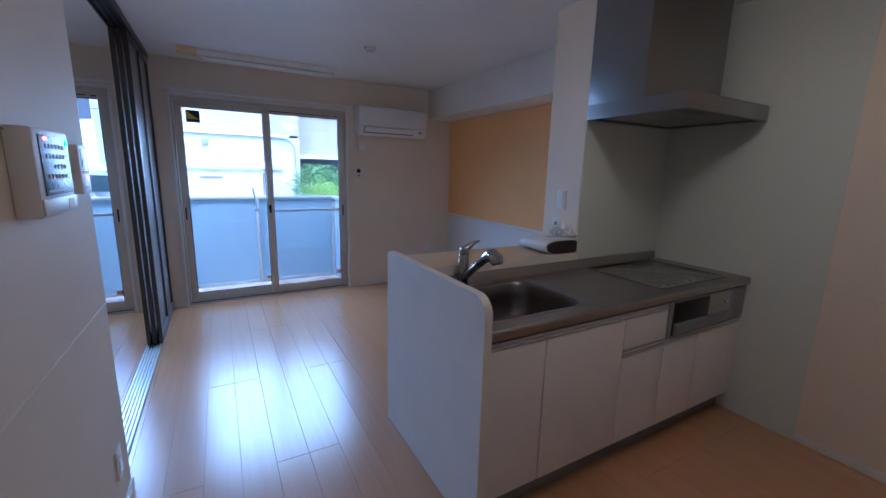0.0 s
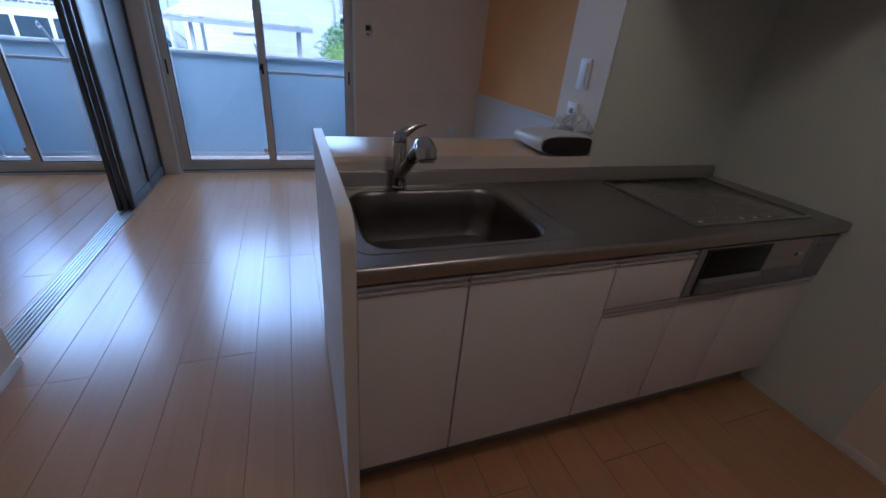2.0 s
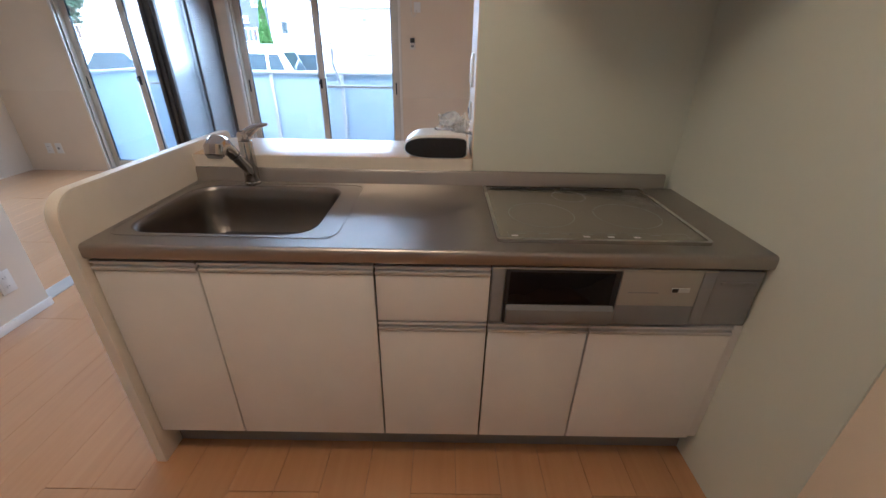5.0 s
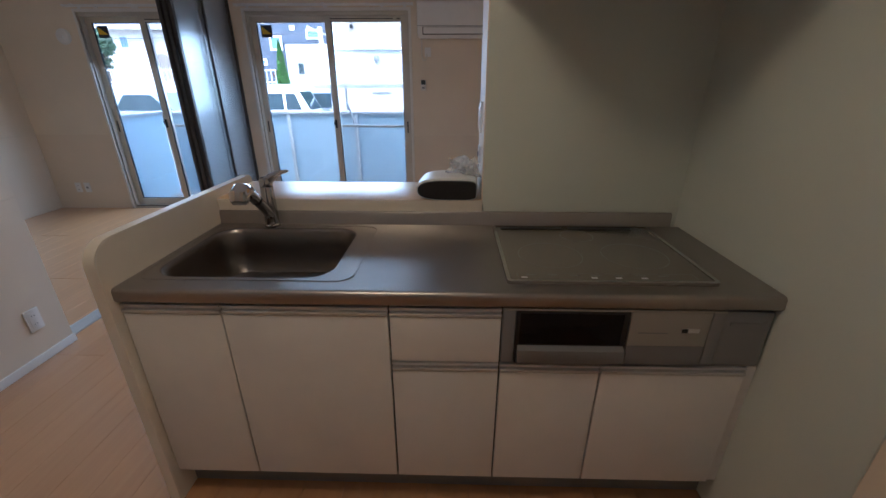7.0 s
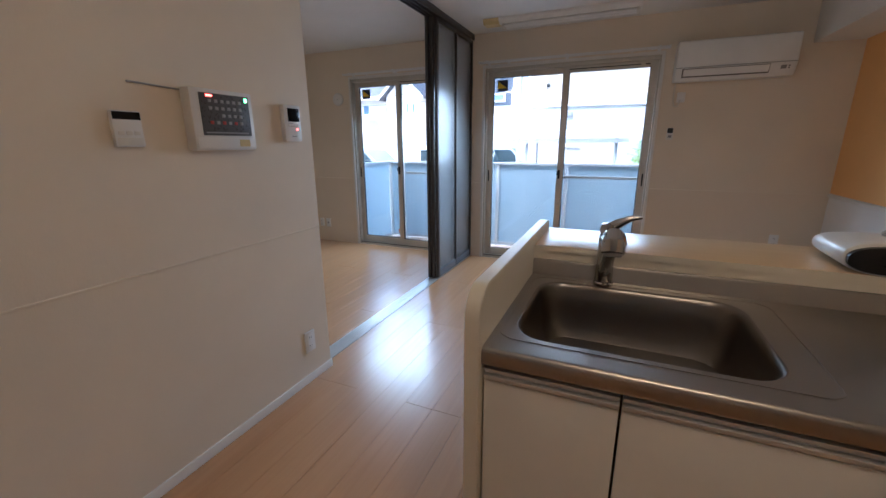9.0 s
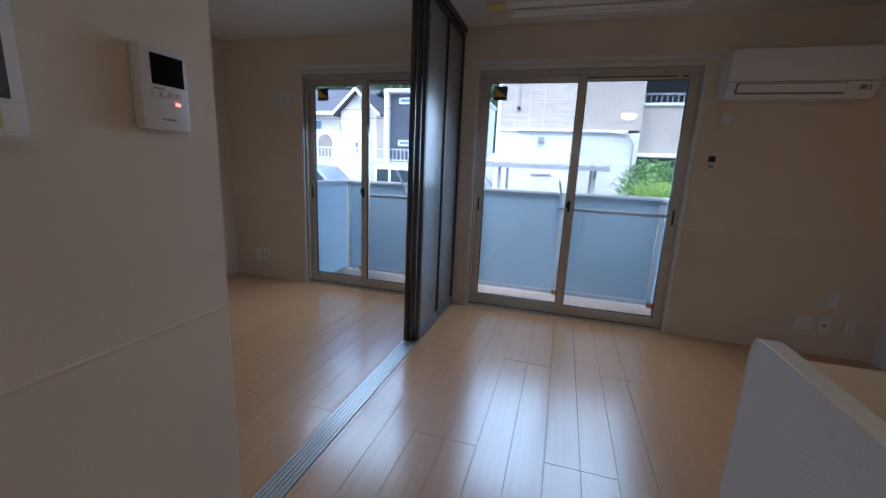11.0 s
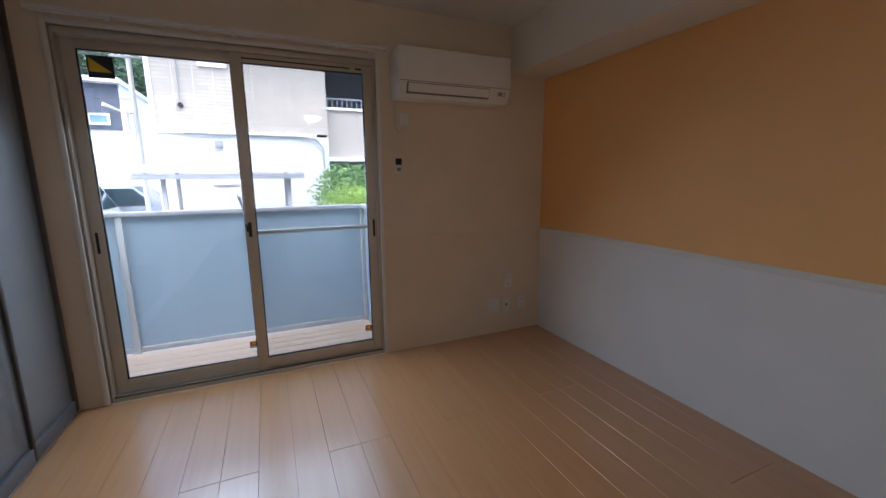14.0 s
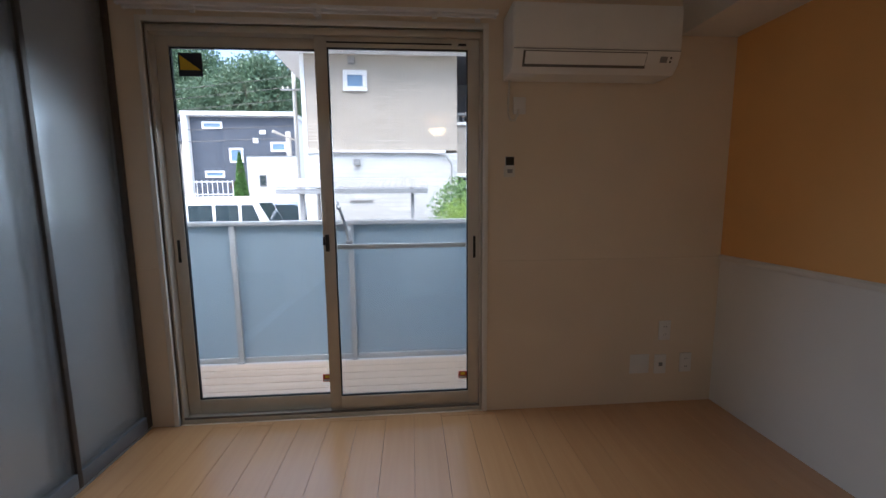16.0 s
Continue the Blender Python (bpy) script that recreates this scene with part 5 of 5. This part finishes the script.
for x0, x1, z0, z1 in ((-6.53, -5.68, 5.09, 5.4), (-6.55, -5.72, 3.0, 3.3), (-5.46, -4.87, 3.64, 4.28), (-3.68, -3.0, 4.12, 4.54), (-4.12, -3.86, 4.88, 5.04), (-4.42, -4.2, 4.5, 4.7)):
    far_window(h, x0, x1, z0, z1, HY - 0.04, w=0.08)
dk = part("window", frame4(-4.27, -3.95, 2.6, 3.12, 0.04, HY - 0.04, HY, r=0), GREYPL, h)
part("pane", box(-4.23, -3.99, HY - 0.02, HY - 0.004, 2.64, 3.08), CARGLASS, dk, "", 0)
h.location += Vector((-0.62, 0, -0.80))
fence = thing("white_fence", (-7, 21, G1), "low white metal fence on the retaining wall", "fence")
for z in (G1 + 0.12, G1 + 0.62):
    part("rail", box(-24, -5.4, 20.44, 20.48, z, z + 0.04), WHITEWALL, fence)
for k in range(94):
    x = -24 + 0.2 * k
    part("picket", box(x - 0.012, x + 0.012, 20.425, 20.439, G1 + 0.05, G1 + 0.7), WHITEWALL, fence)

# cream gabled house seen through the bedroom window
c = thing("cream_house", (-12.3, 27, 1.85), "cream stucco house with dark slate gable roofs", "house")
part("main_wall", box(-16.2, -11.2, 24.6, 30.5, 1.85 - 0.05, 4.75), STUCCO, c)
ro = prism([(24.1, 4.62), (27.6, 6.45), (31.0, 4.62), (31.0, 4.75), (27.6, 6.6), (24.1, 4.75)], "x", -16.6, -10.8)
part("main_roof", ro, ROOFT, c)
part("eave_board", box(-16.6, -11.6, 24.06, 24.1, 4.56, 4.77), WHITEWALL, c)
part("wing_wall", prism([(-11.5, 1.85 - 0.05), (-9.2, 1.85 - 0.05), (-9.2, 4.65), (-10.35, 5.72), (-11.5, 4.65)], "y", 23.6, 30.2), STUCCO, c)
wr = prism([(-11.85, 4.40), (-10.35, 5.80), (-8.85, 4.40), (-8.85, 4.52), (-10.35, 5.94), (-11.85, 4.52)], "y", 23.2, 30.5)
part("wing_roof", wr, ROOFT, c)
wb = prism([(-11.88, 4.36), (-10.35, 5.76), (-8.82, 4.36), (-8.82, 4.54), (-10.35, 5.96), (-11.88, 4.54)], "y", 23.16, 23.199)
part("barge_board", wb, WHITEWALL, c)
for x0, x1, z0, z1, y in ((-10.15, -9.9, 3.6, 4.2, 23.6), (-9.75, -9.5, 3.6, 4.2, 23.6), (-15.3, -14.8, 3.7, 4.3, 24.6), (-13.9, -13.4, 3.7, 4.3, 24.6), (-12.2, -11.8, 3.6, 4.2, 24.6), (-10.6, -10.3, 2.3, 3.0, 23.6)):
    far_window(c, x0, x1, z0, z1, y, w=0.05)
# no hole in the wall: a dark flat arch paints the porch's shade
arch = [(-13.7, 1.85)] + [(-13.2 - 0.5 * math.cos(radians(a)), 2.95 + 0.5 * math.sin(radians(a))) for a in range(0, 181, 15)] + [(-12.7, 1.85)]
part("porch_shade", prism(arch, "y", 24.57, 24.61), plain("shaded_porch", (0.30, 0.26, 0.22), 0.8), c, "flat arch coloured as the shade of a porch opening")
part("door", box(-9.95, -9.45, 23.56, 23.61, 1.85, 3.1), CONCRETE, c, "grey side door")
c.location += Vector((-0.05, 0, -0.55))
for k in range(5):
    solid("stone_step", box(-13.8, -12.4, 20.9 + 0.28 * k, 21.17 + 0.28 * k, 1.30 - 0.3, 1.30 + 0.03 + 0.02 * k, 0.01), CONCRETE, "pale stone porch step", "step", "porch steps")


# cars
def car(name, x, y, length, height, width, mat, label, van=False, turn=0.0):
    """A car along x, its nose towards +x, standing on the car park."""
    o = thing(name, (x, y, G0), label, "van" if van else "car")
    L, W, Hh = length / 2, width / 2, height
    ch, k = 0.18, Hh * (0.56 if van else 0.58)
    if van:
        side = [(-L, ch), (L, ch), (L, k * 0.82), (L - 0.12, k), (L - 0.50, Hh - 0.04), (L - 0.62, Hh), (-L + 0.10, Hh), (-L, Hh - 0.10)]
    else:
        side = [(-L, ch + 0.08), (-L + 0.1, ch), (L - 0.1, ch), (L, ch + 0.1), (L - 0.05, k * 0.86), (L * 0.42, k), (L * 0.10, Hh - 0.04), (-L * 0.02, Hh), (-L * 0.48, Hh - 0.02), (-L * 0.80, k + 0.02), (-L, k)]
    bm = prism([(x + u, G0 + v) for u, v in side], "y", y - W, y + W)
    bmesh.ops.bevel(bm, geom=bm.edges[:], offset=0.05, segments=2, profile=0.5, affect="EDGES", clamp_overlap=True)
    part("body", bm, mat, o)
    for sgn in (-1, 1):
        ya, yb = sorted((y + sgn * (W - 0.002), y + sgn * (W + 0.006)))
        if van:
            spans = [(-L + 0.14, -L * 0.62), (-L * 0.56, -L * 0.12), (-L * 0.06, L * 0.36), (L * 0.42, L - 0.55)]
            for i, (a, bb) in enumerate(spans):
                top_r = bb if i < 3 else bb - 0.05
                part("side_window", prism([(x + a, G0 + k + 0.02), (x + bb + (0.16 if i == 3 else 0), G0 + k + 0.02), (x + top_r, G0 + Hh - 0.17), (x + a, G0 + Hh - 0.17)], "y", ya, yb), CARGLASS, o)
        else:
            part("side_window", prism([(x - L * 0.70, G0 + k + 0.02), (x + L * 0.32, G0 + k + 0.02), (x + L * 0.06, G0 + Hh - 0.10), (x - L * 0.46, G0 + Hh - 0.10)], "y", ya, yb), CARGLASS, o)
        for wx in (-L * 0.62, L * 0.62):
            ty = y + sgn * (W - 0.09)
            wgrp = part("wheel", rod((x + wx, ty - 0.09, G0 + 0.29), (x + wx, ty + 0.09, G0 + 0.29), 0.29, n=24, r=0.03), TYRE, o)
            oy = y + sgn * (W + 0.003)
            part("rim", rod((x + wx, oy - 0.004, G0 + 0.29), (x + wx, oy + 0.004, G0 + 0.29), 0.18, n=20), ALU, wgrp)
    if van:
        part("windscreen", prism([(x + L - 0.11, G0 + k + 0.02), (x + L - 0.115, G0 + k + 0.03), (x + L - 0.49, G0 + Hh - 0.07), (x + L - 0.48, G0 + Hh - 0.08)], "y", y - W + 0.12, y + W - 0.12), CARGLASS, o)
        part("rear_window", box(x - L - 0.006, x - L + 0.002, y - W + 0.15, y + W - 0.15, G0 + k + 0.05, G0 + Hh - 0.2), CARGLASS, o)
    for yy in (y - W + 0.2, y + W - 0.2):
        part("headlight", box(x + L - 0.03, x + L + 0.01, yy - 0.13, yy + 0.13, G0 + 0.62, G0 + 0.76, 0.02), IHLIGHT, o)
        part("tail_light", box(x - L - 0.01, x - L + 0.03, yy - 0.08, yy + 0.08, G0 + 0.65, G0 + 0.85, 0.02), RED, o)
    return o


car("white_van", -4.2, 17.2, 3.3, 1.72, 1.48, CARWHITE, "white boxy van parked beside the apartment house", True)
car("silver_car", -2.5, 19.3, 3.9, 1.62, 1.65, CARSILVER, "silver blue hatchback parked behind the van")
car("grey_car", -8.6, 17.2, 4.0, 1.6, 1.65, CARSILVER, "silver saloon parked by the retaining wall")
car("white_car", -13.6, 17.6, 4.0, 1.62, 1.65, CARWHITE, "white saloon parked by the retaining wall")

# poles and wires
pole = thing("utility_pole", (-0.74, 14, G0), "grey concrete utility pole with a small lamp and wires", "utility pole")
part("shaft", rod((-0.74, 14, G0), (-0.74, 14, 9), 0.055, 0.042, 20), CONCRETE, pole)
part("cross_arm", box(-1.06, -0.42, 13.93, 13.965, 4.20, 4.24, 0.004), GREYPL, pole, "grey steel cross arm")
for x in (-1.0, -0.88, -0.5):
    part("insulator", rod((x, 13.947, 4.24), (x, 13.947, 4.30), 0.02, 0.014, 10), OFFWHITE, pole)
part("cable_box", box(-0.98, -0.86, 13.86, 13.95, 2.6, 3.2, 0.02), OFFWHITE, pole)
part("street_light", tube([(-0.78, 13.95, 3.0), (-0.95, 13.8, 3.06), (-1.2, 13.6, 3.16)], [0.018, 0.018, 0.04], 10), OFFWHITE, pole)
for k, (z, ye) in enumerate(((4.55, 30), (4.3, 30), (4.0, 30), (3.35, 21.8), (3.05, 21.8))):
    pts = [(-0.78 - 26 * s / 10, 14 + (ye - 14) * s / 10 * 0.6, z + 0.6 * s / 10 - 0.9 * (s / 10) * (1 - s / 10)) for s in range(11)]
    part("wire", tube(pts, 0.008, 6), BLACK, pole)


pole.location += Vector((-0.28, 0, -0.3))


# trees
def crown_mesh(seed, centre, radii, count, size, lumps=9):
    """Many small leaf blades gathered in lumps, with an uneven outline and gaps."""
    rg = np.random.RandomState(seed)
    cen, rad = np.array(centre), np.array(radii)
    spire = lumps == 0                          # a slim cone in place of lumps
    lumps = max(lumps, 1)
    u = rg.normal(size=(lumps, 3))
    u /= np.linalg.norm(u, axis=1)[:, None]
    lump_c = cen + u * rad * rg.uniform(0.35, 0.75, (lumps, 1))
    lump_r = rg.uniform(0.32, 0.55, lumps)
    which = rg.randint(0, lumps, count)
    d = rg.normal(size=(count, 3))
    d /= np.linalg.norm(d, axis=1)[:, None]
    p = lump_c[which] + d * rad * lump_r[which][:, None] * rg.uniform(0.6, 1.05, (count, 1))
    if spire:
        hgt = rg.uniform(0, 1, count) ** 1.3
        ang = rg.uniform(0, 2 * np.pi, count)
        out = np.sqrt(rg.uniform(0.25, 1, count)) * (1 - hgt) ** 0.75 * (1 + 0.18 * np.sin(5 * ang + 9 * hgt))
        p = cen + np.stack([out * np.cos(ang), out * np.sin(ang), 2 * hgt - 1], axis=1) * rad
    a = rg.normal(size=(count, 3))
    a /= np.linalg.norm(a, axis=1)[:, None]
    bvec = np.cross(a, rg.normal(size=(count, 3)))
    bvec /= np.linalg.norm(bvec, axis=1)[:, None]
    s = size * rg.uniform(0.6, 1.3, (count, 1))
    v = np.stack([p - a * s, p + bvec * s * 0.45, p + a * s, p - bvec * s * 0.45], axis=1).reshape(-1, 3)
    f = np.arange(count * 4).reshape(-1, 4)
    return v, f


def tree(name, at, height, radii, label, mat, seed, count, size, lumps=10, category="tree"):
    o = thing(name, at, label, category)
    x, y, z = at
    top = height - radii[2]
    bm = tube([(x, y, z), (x + 0.02 * height, y, z + top * 0.5), (x, y, z + top), (x, y, z + top + radii[2] * 0.5)], [0.035 * height, 0.026 * height, 0.018 * height, 0.006 * height], 10)
    rg = random.Random(seed)
    for k in range(5):
        an = 2 * math.pi * k / 5 + rg.random()
        tube([(x, y, z + top * (0.7 + 0.06 * k)), (x + radii[0] * 0.35 * math.cos(an), y + radii[1] * 0.35 * math.sin(an), z + top + radii[2] * 0.1), (x + radii[0] * 0.7 * math.cos(an), y + radii[1] * 0.7 * math.sin(an), z + top + radii[2] * 0.35)], [0.012 * height, 0.009 * height, 0.003 * height], 6, bm)
    part("trunk", bm, BARK, o)
    v, f = crown_mesh(seed, (0, 0, top), radii, count, size, lumps)
    me = bpy.data.meshes.new("crown")
    me.from_pydata(v.tolist(), [], f.tolist())
    me.materials.append(mat)
    cr = new("crown", me)
    cr.parent = o
    return o


wood = [tree("woodland_tree", (-12, 40, 2.4), 10.5, (3.6, 3.2, 4.6), "tall dense broadleaf tree in the wood", LEAF, 11, 24000, 0.14, 30),
        tree("woodland_tree", (-16, 41, 2.8), 11.5, (3.4, 3.4, 5.0), "tall dense broadleaf tree in the wood", LEAF, 12, 24000, 0.14, 30)]
rg = random.Random(9)
for o in wood:
    tagged(o, group="wood behind the houses")
for row, (y0, z0) in enumerate(((37, 1.6), (42, 3.1))):
    for k in range(13):
        x = -38 + 3.5 * k + row * 1.6 + rg.uniform(-0.6, 0.6)
        sc = rg.uniform(0.82, 1.12) + 0.12 * row
        y = y0 + rg.uniform(-1, 1)
        m = Matrix.Translation((x, y, z0 - 0.2)) @ Matrix.Rotation(rg.uniform(0, 6.28), 4, "Z")
        q = copy_thing(wood[(k + row) % 2], m)
        q.scale = (sc, sc, sc)
tree("round_tree", (-14.9, 22.6, G1), 2.5, (0.9, 0.9, 1.0), "round garden tree before the cream house", LEAF, 21, 3500, 0.10, 10)
tree("cypress", (-5.42, 21.3, G1 - 0.2), 2.1, (0.30, 0.30, 1.05), "slim green cypress before the navy house", LEAF4, 22, 9000, 0.05, 0)
tree("garden_palm", (-5.6, 21.5, G1), 0.9, (0.35, 0.3, 0.35), "small dark red garden plant", plain("dark_red_leaf", (0.10, 0.05, 0.04), 0.6), 25, 500, 0.09, 6, "plant")
tree("shrub", (2.72, 8.95, G0), 2.10, (0.62, 0.4, 0.66), "loose green shrub beside the balcony", LEAF2, 23, 7500, 0.032, 22, "shrub")
tree("clipped_hedge", (2.56, 7.95, G0), 1.74, (0.40, 0.32, 0.38), "clipped bright green hedge beside the balcony", LEAF3, 24, 9000, 0.016, 40, "hedge")
tree("shrub", (3.9, 8.8, G0), 1.9, (0.8, 0.6, 0.6), "loose green shrub beside the balcony", LEAF2, 27, 3200, 0.06, 12, "shrub")

# ---- floor boards, last ----
STRIP, LONG, MODULE = 0.1525, 1.818, 1.38   # strip width, board length, a joint between two boards


def boards(x0, x1, y0, y1):
    """Boards of two strips each, every other board shifted by half its length."""
    k = math.floor((x0 - MODULE) / STRIP)
    while MODULE + k * STRIP < x1 - 0.005:
        xa, xb = max(x0, MODULE + k * STRIP), min(x1, MODULE + (k + 1) * STRIP)
        y = 1.80 + (k // 2 % 2) * LONG / 2 - 3 * LONG
        while y < y1 and xb - xa > 0.01:
            a, b = max(y, y0), min(y + LONG, y1)
            if b - a > 0.02:
                g, d, e = 0.0005, 0.0009, 0.0009
                t = bmesh.new()
                lo = [t.verts.new(p) for p in ((xa + g, a + e, -0.0119), (xb - g, a + e, -0.0119), (xb - g, b - e, -0.0119), (xa + g, b - e, -0.0119))]
                mid = [t.verts.new((v.co.x, v.co.y, -d)) for v in lo]
                up = [t.verts.new(p) for p in ((xa + g + d, a + e + d, 0), (xb - g - d, a + e + d, 0), (xb - g - d, b - e - d, 0), (xa + g + d, b - e - d, 0))]
                for u, v in ((lo, mid), (mid, up)):
                    for i in range(4):
                        t.faces.new((u[i], u[(i + 1) % 4], v[(i + 1) % 4], v[i]))
                t.faces.new(up)
                part("floor_board", t, FLOORW, floor, "", 0)
            y += LONG
        k += 1


boards(0.443, XE, YS, YN - 0.001)
boards(XW, 0.329, 1.0, YN - 0.001)
